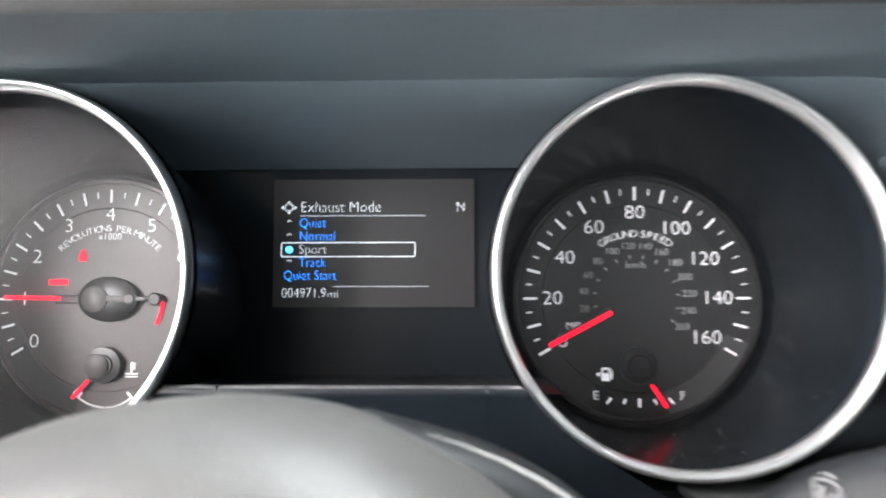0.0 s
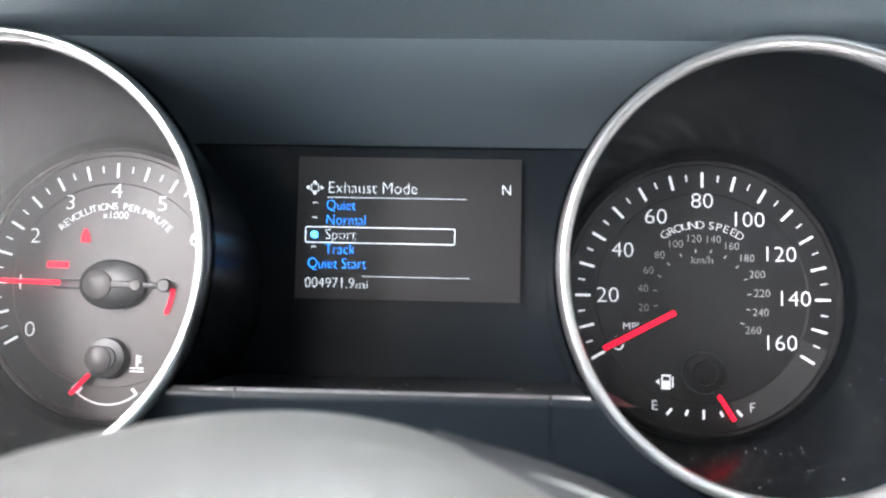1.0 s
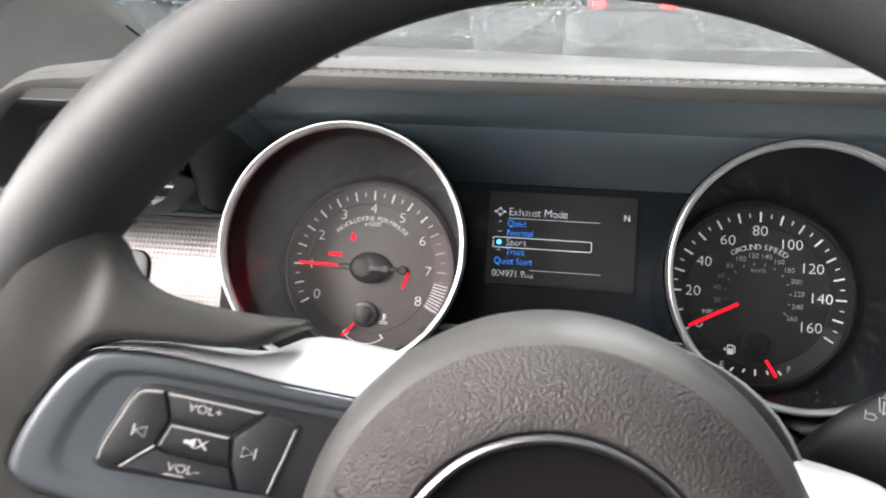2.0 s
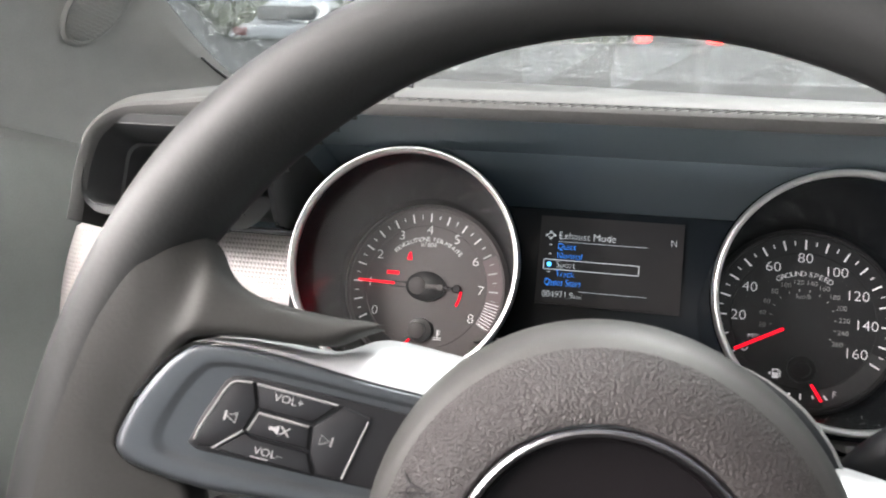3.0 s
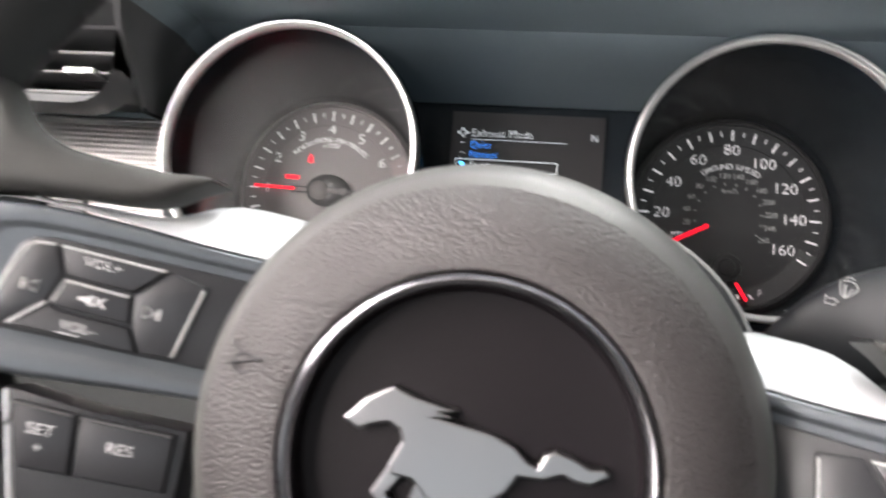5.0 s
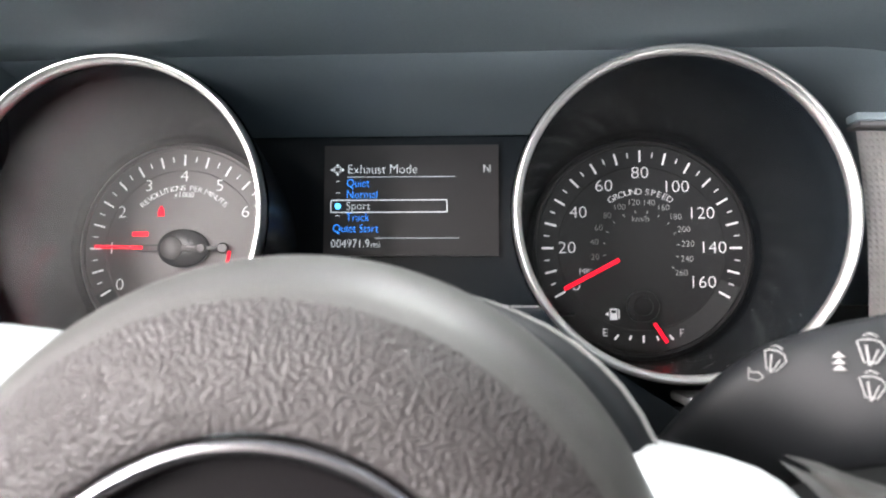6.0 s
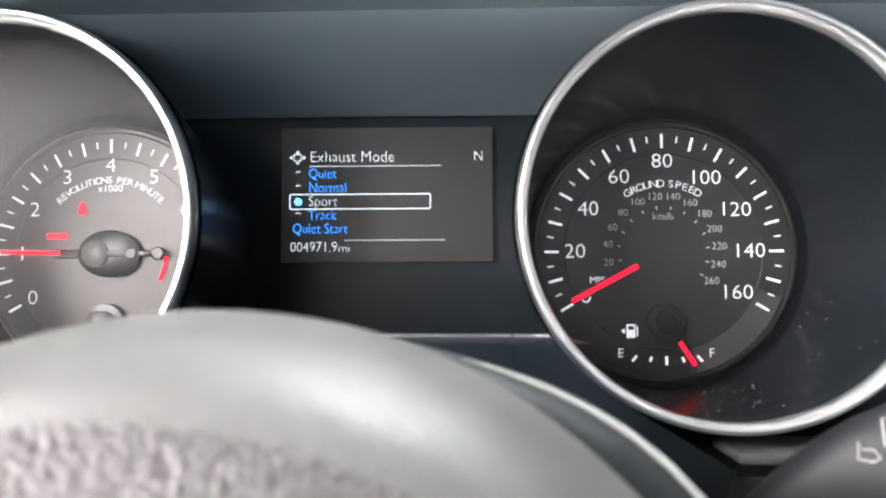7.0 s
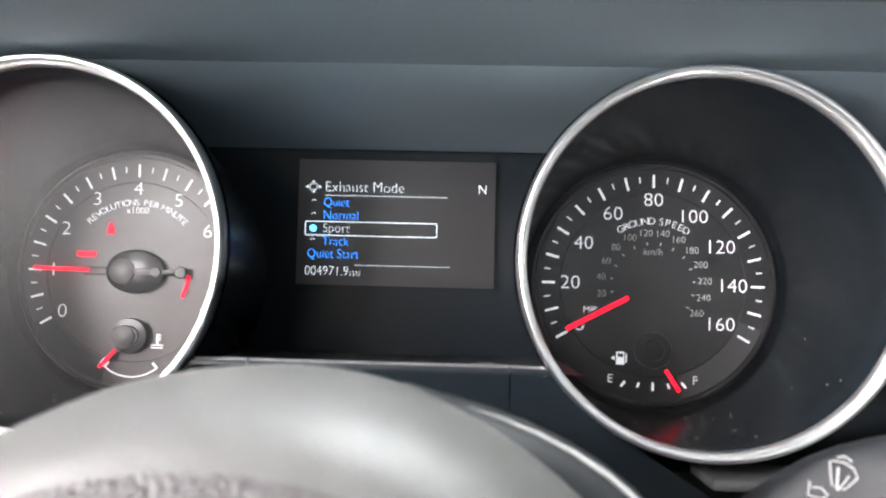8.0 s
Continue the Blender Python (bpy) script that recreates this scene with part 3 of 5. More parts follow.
part("warning_light", sector(-DX, 0, 0.0256, 0.0272, 93, 117, TY), M_RED, tach, "lit red arc mark", smooth=False)

# display
screen = part("display", box(-0.047, 0.0495, 0.0025, 0.0055, -0.004, 0.0575), M_SCREEN, cluster)
LINES = (("Exhaust Mode", -0.034, 0.0438, 0.0074, 0.0381, M_LCDW), ("Quiet", -0.0345, 0.0362, 0.0066, 0.0125, M_LCDB), ("Normal", -0.0345, 0.0298, 0.0066, 0.0167, M_LCDB),
         ("Sport", -0.0345, 0.0235, 0.0066, 0.0130, M_LCDW), ("Track", -0.0345, 0.0172, 0.0066, 0.0127, M_LCDB), ("Quiet Start", -0.0418, 0.011, 0.0066, 0.0250, M_LCDB),
         ("004971.9", -0.0427, 0.0026, 0.0066, 0.0211, M_LCDW), ("mi", -0.0208, 0.0021, 0.0052, 0.0048, M_LCDW), ("N", 0.0408, 0.0438, 0.0064, 0.0035, M_LCDW))
for text, x, z, size, wide, mat in LINES:
    part("lettering", lettering(text, size, (x, 0.0015, z), align="LEFT", width=wide, thin=0.022), mat, screen, smooth=False)


def round_box(x0, x1, z0, z1, r, n=4):
    out = []
    for cx, cz, a0 in ((x1 - r, z1 - r, 0), (x0 + r, z1 - r, 90), (x0 + r, z0 + r, 180), (x1 - r, z0 + r, 270)):
        out += [(cx + r * math.cos(radians(a0 + 90 * k / n)), cz + r * math.sin(radians(a0 + 90 * k / n))) for k in range(n + 1)]
    return out


loop = [(x, 0.0015, z) for x, z in round_box(-0.0429, 0.0213, 0.0201, 0.0268, 0.0008)]
part("selection_box", tube(loop, 0.00022, 6, closed=True), M_LCDW, screen, "white outline round the chosen line")
part("radio_dot", lathe([(0.0001, 0.0012), (0.0016, 0.0012), (0.0016, 0.002)], lambda k: (-0.0391, 0, 0.0235), 20), M_LCDDOT, screen, "bright blue dot", smooth=False)
for z in (0.0362, 0.0298, 0.0172):
    part("radio_mark", sector(-0.0391, z, 0.0011, 0.0014, -55, 55, 0.0014, 8), M_LCDW, screen, smooth=False)
for z, x0, x1 in ((0.0396, -0.034, 0.026), (0.0057, -0.018, 0.028)):
    part("divider", box(x0, x1, 0.0014, 0.0017, z, z + 0.00025), M_LCDDIM, screen, smooth=False)
pad4 = [flat([(-0.0395 + dx * 0.0024 + ox, 0.0438 + dz * 0.0024 + oz) for ox, oz in o], 0.0014) for dx, dz, o in
        ((-1.2, 0, ((-0.001, 0), (0.0004, -0.0009), (0.0004, 0.0009))), (1.2, 0, ((0.001, 0), (-0.0004, 0.0009), (-0.0004, -0.0009))), (0, 1, ((0, 0.0008), (-0.0009, -0.0003), (0.0009, -0.0003))), (0, -1, ((0, -0.0008), (0.0009, 0.0003), (-0.0009, 0.0003))))]
pad4.append(tube([(x, 0.0015, z) for x, z in round_box(-0.0412, -0.0378, 0.0423, 0.0453, 0.0006)], 0.00018, 5, closed=True))
part("arrow_symbol", joined(*pad4), M_LCDW, screen, smooth=False)

# ---- dashboard ----
dash = thing("dashboard", (0, 0.1, -0.2), "dark grey stitched vinyl dashboard with an instrument hood", "dashboard")
LIP_Z = -0.0051
LIP = [(-0.3105, 0.018), (-0.3105, 0.03), (-0.3105, 0.052), (-0.3065, 0.0695), (-0.296, 0.0805), (-0.278, 0.0852), (-0.24, 0.0868), (-0.15, 0.0868), (0, 0.0868), (0.15, 0.0868), (0.4, 0.086), (0.8, 0.088), (1.3, 0.086)]
lip = smooth_path([(x, 0, z + LIP_Z) for x, z in LIP], 5)
PROFILE = ((-0.002, -0.1417), (-0.0005, -0.1457), (0.003, -0.1482), (0.0055, -0.1472), (0.0075, -0.1442), (0.0082, -0.1412), (0.0095, -0.1402), (0.016, -0.1332), (0.03, -0.1001), (0.047, -0.0445), (0.066, 0.0303), (0.09, 0.1159), (0.145, 0.27), (0.21, 0.41), (0.2517, 0.503), (0.258, 0.525))
rows = []
for i, p in enumerate(lip):
    a, b = lip[max(i - 1, 0)], lip[min(i + 1, len(lip) - 1)]
    nx, nz = -(b.z - a.z), b.x - a.x
    d = math.hypot(nx, nz)
    nx, nz = nx / d, nz / d
    rows.append([(p.x + nx * (min(o, 0.004) if nz < 0.3 else o if nz > 0.95 else min(o, 0.05)), y + max(0, p.x - 0.3) * 0.0, p.z + nz * o) for o, y in PROFILE])
    rows[-1] = [(x, y + 0.0157 * min(1, max(0, (-0.20 - p.x) / 0.06)) * (y < -0.05), z) for x, y, z in rows[-1]]
    rows[-1] = [(x, y - (0.119 * ((x * S - 0.33) / 0.75) ** 2 - 0.023) * (y > 0.45), z) for x, y, z in rows[-1]]
part("upper_pad", grid(rows, flip=True), M_PAD, dash, "soft grey stitched top pad")
run = [p for p in lip if p.x > -0.19]
part("seam", tube([(p.x, -0.1405, p.z + 0.0090) for p in run], 0.0007, 6), M_DASHLINE, dash, "dark seam line")
stitches = []
x = -0.19
while x < 0.42:
    stitches.append(tube([(x, -0.1472, 0.0817 + 0.0058), (x + 0.0022, -0.1479, 0.0817 + 0.0062), (x + 0.0046, -0.1472, 0.0817 + 0.0066)], 0.0005, 5))
    x += 0.0056
part("stitching", joined(*stitches), M_THREAD, dash, "grey stitching", kind="stuff")
# inside of the instrument hood: a U-shaped wall
UPATH = smooth_path([(-0.1965, 0, 0.0235), (-0.1965, 0, 0.036), (-0.1955, 0, 0.062), (-0.184, 0, 0.081), (-0.16, 0, 0.0838), (0, 0, 0.0842), (0.16, 0, 0.0842), (0.2, 0, 0.0832), (0.22, 0, 0.079), (0.233, 0, 0.066), (0.238, 0, 0.045), (0.239, 0, 0.02), (0.239, 0, -0.03)], 6)
rows, recess = [], []
for p in UPATH:
    s = 1 - max(0, min(1, (0.075 - p.z) / 0.06))
    front = (-0.1 if p.x > 0 else -0.0905) - (0.043 if p.x > 0 else 0.0525) * s
    rows.append([(p.x * f, y, p.z + (0.001 * k - 0.0045) * s) for y, f, k in ((front - 0.001, 1.012, 0.1), (front, 1.0, 0.0), (front + 0.004, 0.995, 0.0), (max(front + 0.005, -0.0905), 0.992, 0.6), (-0.080, 0.990, 0.0))])
    recess.append([(p.x * f, y, p.z - k * s - 0.0045 * s) for y, f, k in ((-0.0812, 0.992, -0.0006), (-0.0785, 0.989, 0.0012), (-0.05, 0.985, 0.006), (-0.02, 0.98, 0.0115), (0.003, 0.96, 0.017))])
side = next(k for k, p in enumerate(UPATH) if p.z > 0.072)
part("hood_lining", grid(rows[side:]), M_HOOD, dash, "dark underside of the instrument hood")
# left sides of the same wall take the vent plastic as painted shade
part("hood_side", grid(rows[:side + 1]), M_VENT, dash, "inner side of the hood, shade put into its darker tone")
part("recess_side", grid(recess[:side + 1]), M_VENT, dash, "inner side of the recess, shade put into its darker tone")
part("recess_lining", grid(recess[side:]), M_HOOD_SHADED, dash, "inner wall round the gauges, shaded a little in its colour")
part("divider_post", box(-0.1990, -0.1965, -0.100, 0.0, 0.022, 0.076, 0.0008), M_GLOSS, dash)
part("divider_post", box(0.2405, 0.2505, -0.112, 0.0, 0.03, 0.082, 0.003), M_PAD, dash)


def trim_panel(x0, x1, z0, z1, y):
    """A gently bowed aluminium panel with a rounded outer end."""
    rows = []
    for i in range(25):
        f = i / 24
        x = x0 + (x1 - x0) * f
        e = min(1, (x - x0) / 0.02) if x0 < 0 else min(1, (x1 - x) / 0.02)
        e = math.sqrt(max(0.0, 1 - (1 - e) ** 2))
        zc, h = (z0 + z1) / 2, (z1 - z0) / 2 * (0.55 + 0.45 * e)
        rows.append([(x, y - 0.006 * math.cos(math.pi / 2 * g) * (0.3 + 0.7 * e) + (1 - e) * 0.008, zc + h * g) for g in (-1, -0.97, -0.8, -0.5, -0.2, 0.1, 0.4, 0.7, 0.9, 0.97, 1)])
    bm = grid(rows)
    bmesh.ops.solidify(bm, geom=bm.faces[:], thickness=-0.002)
    return bm


part("aluminium_panel", trim_panel(-0.36, -0.1912, -0.062, 0.0195, -0.076), M_KNURL, dash, "silver knurled aluminium trim panel")
part("aluminium_panel", trim_panel(0.2, 1.25, -0.062, 0.044, -0.076), M_KNURL, dash, "silver knurled aluminium trim panel")
for x0, x1, dz in ((-0.345, -0.1925, 0), (0.199, 1.2, 0.0245)):
    part("panel_edge", box(x0, x1, -0.082, -0.07, 0.0205 + dz, 0.0225 + dz, 0.0006), M_STRIP, dash)
    part("panel_edge", box(x0, x1, -0.079, -0.07, 0.0235 + dz, 0.027 + dz, 0.0006), M_HOOD, dash)
part("lower_dash", grid([[(x, y, z) for y, z in ((-0.04, -0.078), (-0.072, -0.08), (-0.07, -0.11), (-0.03, -0.2), (0.05, -0.45))] for x in (-0.3, -0.2, 0.0, 0.2, 0.6, 1.3)]), M_DARKTRIM, dash)


def air_vent(x0, x1, z0, z1, name_label):
    v = thing("air_vent", ((x0 + x1) / 2, -0.09, (z0 + z1) / 2), name_label, "air vent")
    zc, xc = (z0 + z1) / 2, (x0 + x1) / 2
    rows = []
    for y, d in ((-0.11, 0.0110), (-0.1285, 0.0105), (-0.1300, 0.0095), (-0.1280, 0.0070), (-0.1265, 0.0050), (-0.1270, 0.0042), (-0.1255, 0.0034), (-0.1090, 0.0020), (-0.0965, 0.0010), (-0.09, 0.0), (-0.03, -0.003)):
        rows.append([(x, y, z) for x, z in round_box(x0 - min(d, 0.0035), x1 + min(d, 0.002), z0 - d, z1 + d, 0.009 + max(0, d))])
    part("surround", grid(rows, closed_v=True), M_VENT, v)
    rows = [[(x, y, z) for x, z in round_box(x0 - d, x1 + min(d, 0), z0 - d, z1 + d, 0.009)] for y, d in ((-0.0955, 0.0008), (-0.0975, 0.0), (-0.0955, -0.0012))]
    part("inner_frame", grid(rows, closed_v=True, closed_u=True), M_STRIP, v)
    part("vent_back", box(x0, x1, -0.035, -0.03, z0, z1), M_DASHLINE, v, smooth=False)
    k = 0
    for z in (z0 + 0.009, z0 + 0.0205, z0 + 0.032):
        bm = box(x0 + 0.003, x1 - 0.003, 0, 0.022, -0.001, 0.001, 0.0005)
        bm.transform(Matrix.Translation((0, -0.080, z)) @ Matrix.Rotation(radians(-6), 4, "X"))
        slat = part("slat", bm, M_SLAT, v)
        # the light caught by the slat's front edge, built as a thin tube
        part("slat_glint", tube([(x0 + 0.004, -0.0805, z), (x1 - 0.003, -0.0805, z)], 0.0006, 6), M_SLOPE, slat, "highlight on the slat front, modelled as a grey strip")
        if k == 1:
            part("slider", box(xc - 0.004, xc + 0.014, -0.086, -0.070, z - 0.0022, z + 0.0018, 0.0009), M_CHROME, slat, "small bright slider")
        k += 1
    return v


air_vent(-0.3065, -0.2005, 0.0275, 0.0690, "dark rectangular air vent with thin horizontal slats")

# light switch on the aluminium panel
switch = thing("light_switch", (-0.27, -0.085, -0.03), "round headlight switch in a dark recessed plate", "switch")
part("plate", prism(round_box(-0.305, -0.236, -0.045, -0.002, 0.008), -0.0845, -0.078, 0.001), M_BUTTON, switch)
prof = [(0.0001, -0.094), (0.0145, -0.0945), (0.017, -0.093), (0.018, -0.085), (0.018, -0.08)]
knob = part("knob", lathe(prof, lambda k: (-0.279, 0, -0.023), 40), M_BUTTON, switch)
part("knob_ring", lathe([(0.0185 + 0.0014 * math.cos(a), -0.089 + 0.0014 * math.sin(a)) for a in [k * math.pi / 4 for k in range(8)]], lambda k: (-0.279, 0, -0.023), 48, True), M_CHROME, knob, "chrome ring")
part("pointer_mark", box(-0.2795, -0.2785, -0.0953, -0.0944, -0.02, -0.01), M_PRINT, knob, smooth=False)

# ---- steering wheel, turned a little to the right ----
WX, WY, WZ, WT, WTURN = -0.0012, -0.1779, -0.1077, -0.031, 9.65
wheel = thing("steering_wheel", (WX, WY, WZ), "black leather steering wheel with round hub and silver spokes", "steering wheel")
AXIS = Matrix.Translation((WX, WY, WZ)) @ Matrix.Rotation(WT, 4, "X") @ Matrix.Rotation(radians(WTURN), 4, "Y") @ Matrix.Scale(0.9907, 4)


def wheel_part(name, bm, mat, parent=None, label="", smooth=True, kind=""):
    bm.transform(AXIS)
    return part(name, bm, mat, parent or wheel, label, smooth, kind=kind)


RIM_Y = -0.066


def rim_section(deg):
    """Mean radius and thickness of the rim: thicker at the upper grips, a little taller than wide."""
    grip = math.exp(-((deg - 147) / 20) ** 2) + math.exp(-((deg - 33) / 20) ** 2)
    return 0.2072 + 0.0058 * max(0.0, math.sin(radians(deg))) + 0.0008 * grip, 0.0176 + 0.0030 * grip


rows = []
for k in range(144):
    deg, a = 2.5 * k, radians(2.5 * k)
    mean, thick = rim_section(deg)
    rows.append([((mean + thick * math.cos(b)) * math.cos(a), RIM_Y + thick * 1.08 * math.sin(b), (mean + thick * math.cos(b)) * math.sin(a)) for b in [2 * math.pi * q / 28 for q in range(28)]])
bm = grid(rows, closed_u=True, closed_v=True)
bmesh.ops.recalc_face_normals(bm, faces=bm.faces[:])
rim = wheel_part("rim", bm, M_LEATHER, label="smooth black leather rim")


def inner_side(deg, lift=0.0, y=0.0):
    mean, thick = rim_section(deg)
    r = mean - thick * 0.985 + lift
    return (r * math.cos(radians(deg)), RIM_Y + y, r * math.sin(radians(deg)))


# stitching along the inner side of the rim, a short thread every few millimetres
threads = [tube([inner_side(126 + k * 2.6, 0.0006, 0.0050), inner_side(126.3 + k * 2.6, -0.0002, 0.0075), inner_side(126.9 + k * 2.6, 0.0022, 0.0102)], [0.0002, 0.00045, 0.0002], 6) for k in (0, 1, 3, 4, 5, 7, 8, 10, 11, 13)]
wheel_part("stitching", joined(*threads), M_THREAD, rim, "sparse pale stitching", kind="stuff")

def turned(points, steps=3):
    return [(p.x, p.y) for p in smooth_path([(r, y, 0) for r, y in points], steps)]


hub = wheel_part("hub_pad", lathe(turned([(0.0510, -0.069), (0.0514, -0.0795), (0.0530, -0.0812), (0.0590, -0.0806), (0.0660, -0.0785), (0.0725, -0.0750), (0.0768, -0.0717)]), n=120), M_HUB, label="grained dark grey vinyl airbag cover")
wheel_part("hub_edge", lathe(turned([(0.0768, -0.0717), (0.0810, -0.0675), (0.0848, -0.0608), (0.0872, -0.053), (0.0884, -0.044), (0.0886, -0.035), (0.0863, -0.007), (0.08, 0.02)]), n=120), M_EDGE, hub, "smooth grey shoulder of the airbag cover")
prof = [(0.0491 + 0.0021 * math.cos(a), -0.0795 + 0.0035 * math.sin(a)) for a in [2 * math.pi * k / 12 for k in range(12)]]
wheel_part("trim_ring", lathe(prof, n=120, closed=True), M_SMOKE, hub, "smoked chrome ring round the badge")
wheel_part("badge_bowl", lathe([(0.0480, -0.077), (0.0463, -0.073), (0.043, -0.0725), (0.02, -0.0735), (0.0001, -0.074)], n=80), M_BADGE, hub, "smooth dark centre disc")
for a0, a1 in ((-4, 84),):
    rows = []
    for k in range(19):
        a, sw = radians(a0 + (a1 - a0) * k / 18), math.sin(math.pi * k / 18) ** 1.8
        rows.append([(r * math.cos(a), y, r * math.sin(a)) for r, y in ((0.086, -0.03), (0.0875 + 0.004 * sw, -0.028), (0.0875 + 0.0095 * sw, -0.022), (0.087 + 0.0115 * sw, -0.012), (0.0855 + 0.0115 * sw, 0.004), (0.083, 0.01))])
    wheel_part("spoke_root", grid(rows), M_STALK, hub, "smooth dark shoulder behind the hub")
    # tapered pale tube stands in for the shoulder's soft highlight
    wheel_part("root_glint", tube([Vector(row[2]) for row in rows[2:17]], [0.0009 * math.sin(math.pi * (q + 0.5) / 15) for q in range(15)], 8), M_SLOPE, hub, "soft highlight modelled along the shoulder")
# badge: a plain long silver shape with a raised head end and a tail
BADGE = [(-0.0373, 0.002), (-0.0367, 0.001), (-0.0322, -0.0007), (-0.0294, 0.0015), (-0.024, 0.0037), (-0.0205, 0.0025), (-0.019, -0.0005), (-0.0212, -0.0081), (-0.0195, -0.0105), (-0.0135, -0.0102), (-0.008, -0.0145),
         (0.0, -0.0152), (0.0063, -0.0125), (0.0135, -0.0065), (0.0158, -0.0011), (0.0228, -0.0001), (0.0277, 0.0027), (0.031, 0.0018), (0.0358, 0.0021), (0.041, 0.0062), (0.0387, 0.0077), (0.0347, 0.0066), (0.0295, 0.0083),
         (0.0245, 0.0088), (0.0217, 0.0071), (0.0205, 0.0032), (0.0178, 0.0037), (0.0129, 0.0069), (0.0067, 0.0084), (0.0017, 0.0086), (-0.0093, 0.0087), (-0.005, 0.0101), (-0.0088, 0.0106), (-0.0045, 0.0121), (-0.0126, 0.0124), (-0.0179, 0.0128), (-0.0251, 0.0142), (-0.0281, 0.0122), (-0.0323, 0.0089), (-0.0354, 0.0042)]
badge = prism([(x * 0.935, z * 0.935 + 0.0014) for x, z in BADGE], -0.0782, -0.073, 0.0008)
LEGS = ([(-0.0205, -0.007), (-0.0160, -0.0090), (-0.0198, -0.0160), (-0.0115, -0.0238), (-0.0135, -0.0260), (-0.0243, -0.0168)], [(-0.012, -0.0095), (-0.006, -0.0135), (-0.009, -0.0182), (-0.0015, -0.0202), (-0.003, -0.0226), (-0.0135, -0.0195)],
        [(0.002, -0.0130), (0.0125, -0.007), (0.0110, -0.017), (0.002, -0.0235), (-0.006, -0.0285), (-0.0078, -0.0268), (0.001, -0.0195)])
badge = joined(badge, *[prism([(x * 0.935, z * 0.935 + 0.0014) for x, z in leg], -0.0776, -0.073, 0.0005) for leg in LEGS])
wheel_part("badge", badge, M_BRIGHT, hub, "plain silver badge", smooth=False)
horn = joined(tube([(-0.0727, -0.0757, 0.0080), (-0.068, -0.0780, 0.0098), (-0.061, -0.0805, 0.0124)], 0.0004, 5), tube([(-0.0663 + 0.0035 * math.cos(a), -0.0788, 0.0098 + 0.0028 * math.sin(a)) for a in [k * math.pi / 6 for k in range(12)]], 0.00035, 5, closed=True),
              tube([(-0.0722, -0.0757, 0.0150), (-0.0705, -0.0767, 0.0131), (-0.068, -0.0780, 0.0123)], 0.0004, 5))
wheel_part("horn_mark", horn, M_DASHLINE, hub, "small embossed mark")

OW = 0.0008


def pod_depth(u):
    return -0.0437 - 0.366 * (min(abs(u), 0.178) - 0.068)


def on_pod(bm, lift, side):
    """Lay a flat piece (front at y = 0) on the slanting face of a spoke; side -1 is the driver's left."""
    for v in bm.verts:
        v.co.z += OW
        v.co.y += pod_depth(v.co.x) - lift
        if side > 0:
            v.co.x = -v.co.x
    if side > 0:
        bmesh.ops.reverse_faces(bm, faces=bm.faces[:])
    return bm


FRONT = [(-0.0700, 0.0386), (-0.1000, 0.0378), (-0.1205, 0.0386), (-0.1435, 0.0380), (-0.1591, 0.0357), (-0.1655, 0.0318), (-0.1713, 0.0228), (-0.1765, 0.0085), (-0.1785, -0.0045), (-0.1765, -0.0098), (-0.1690, -0.0135), (-0.1454, -0.0157), (-0.1230, -0.0140), (-0.0902, -0.0115), (-0.0700, -0.0110)]
DISH = [(-0.0700, 0.0325), (-0.1000, 0.0318), (-0.1205, 0.0315), (-0.1420, 0.0305), (-0.1520, 0.0285), (-0.1555, 0.0255), (-0.1590, 0.0180), (-0.1615, 0.0085), (-0.1625, 0.0005), (-0.1600, -0.0035), (-0.1550, -0.0045), (-0.1454, -0.0050), (-0.1230, -0.0045), (-0.0902, -0.0040), (-0.0700, -0.0040)]
CREASE = [(-0.1765, 0.0105, 0.0), (-0.1713, 0.0243, 0.0), (-0.1655, 0.0330, 0.0), (-0.1591, 0.0368, 0.0), (-0.1435, 0.0389, 0.0), (-0.1205, 0.0389, 0.0), (-0.1, 0.0382, 0.0), (-0.07, 0.0388, 0.0)]
TOP = [(-0.1780, 0.0125), (-0.1728, 0.0268), (-0.1668, 0.0358), (-0.1598, 0.0392), (-0.1440, 0.0420), (-0.1205, 0.0445), (-0.1030, 0.0545), (-0.07, 0.0560)]
# inner edge x, z; outer edge x, z and depth; 1 where the surface runs on to the crest of the rim
LEATHER = [(-0.1022, 0.0586, -0.1030, 0.0600, -0.0465, 0), (-0.1080, 0.0548, -0.1090, 0.0600, -0.0487, 0), (-0.1205, 0.0462, -0.1207, 0.0582, -0.0530, 0), (-0.1435, 0.0424, -0.1437, 0.0572, -0.0614, 0), (-0.1560, 0.0402, -0.1560, 0.0590, -0.0659, 0), (-0.1635, 0.0375, -0.1645, 0.0640, -0.0670, 0), (-0.1680, 0.0335, -0.1735, 0.0735, -0.0680, 0.3),
           (-0.1722, 0.0256, -0.1850, 0.0780, -0.0795, 0.6), (-0.1755, 0.0175, -0.1940, 0.0655, -0.0842, 0.9), (-0.1782, 0.0094, -0.2010, 0.0455, -0.0848, 1), (-0.1800, -0.0050, -0.2065, 0.0200, -0.0848, 1), (-0.1775, -0.0108, -0.2075, 0.0000, -0.0848, 1), (-0.1690, -0.0146, -0.2065, -0.0200, -0.0848, 1), (-0.1540, -0.0165, -0.2030, -0.0430, -0.0848, 1), (-0.1480, -0.0300, -0.1950, -0.0710, -0.0848, 1), (-0.1490, -0.0500, -0.1860, -0.0920, -0.0848, 1), (-0.1600, -0.0800, -0.1760, -0.1100, -0.0848, 1)]
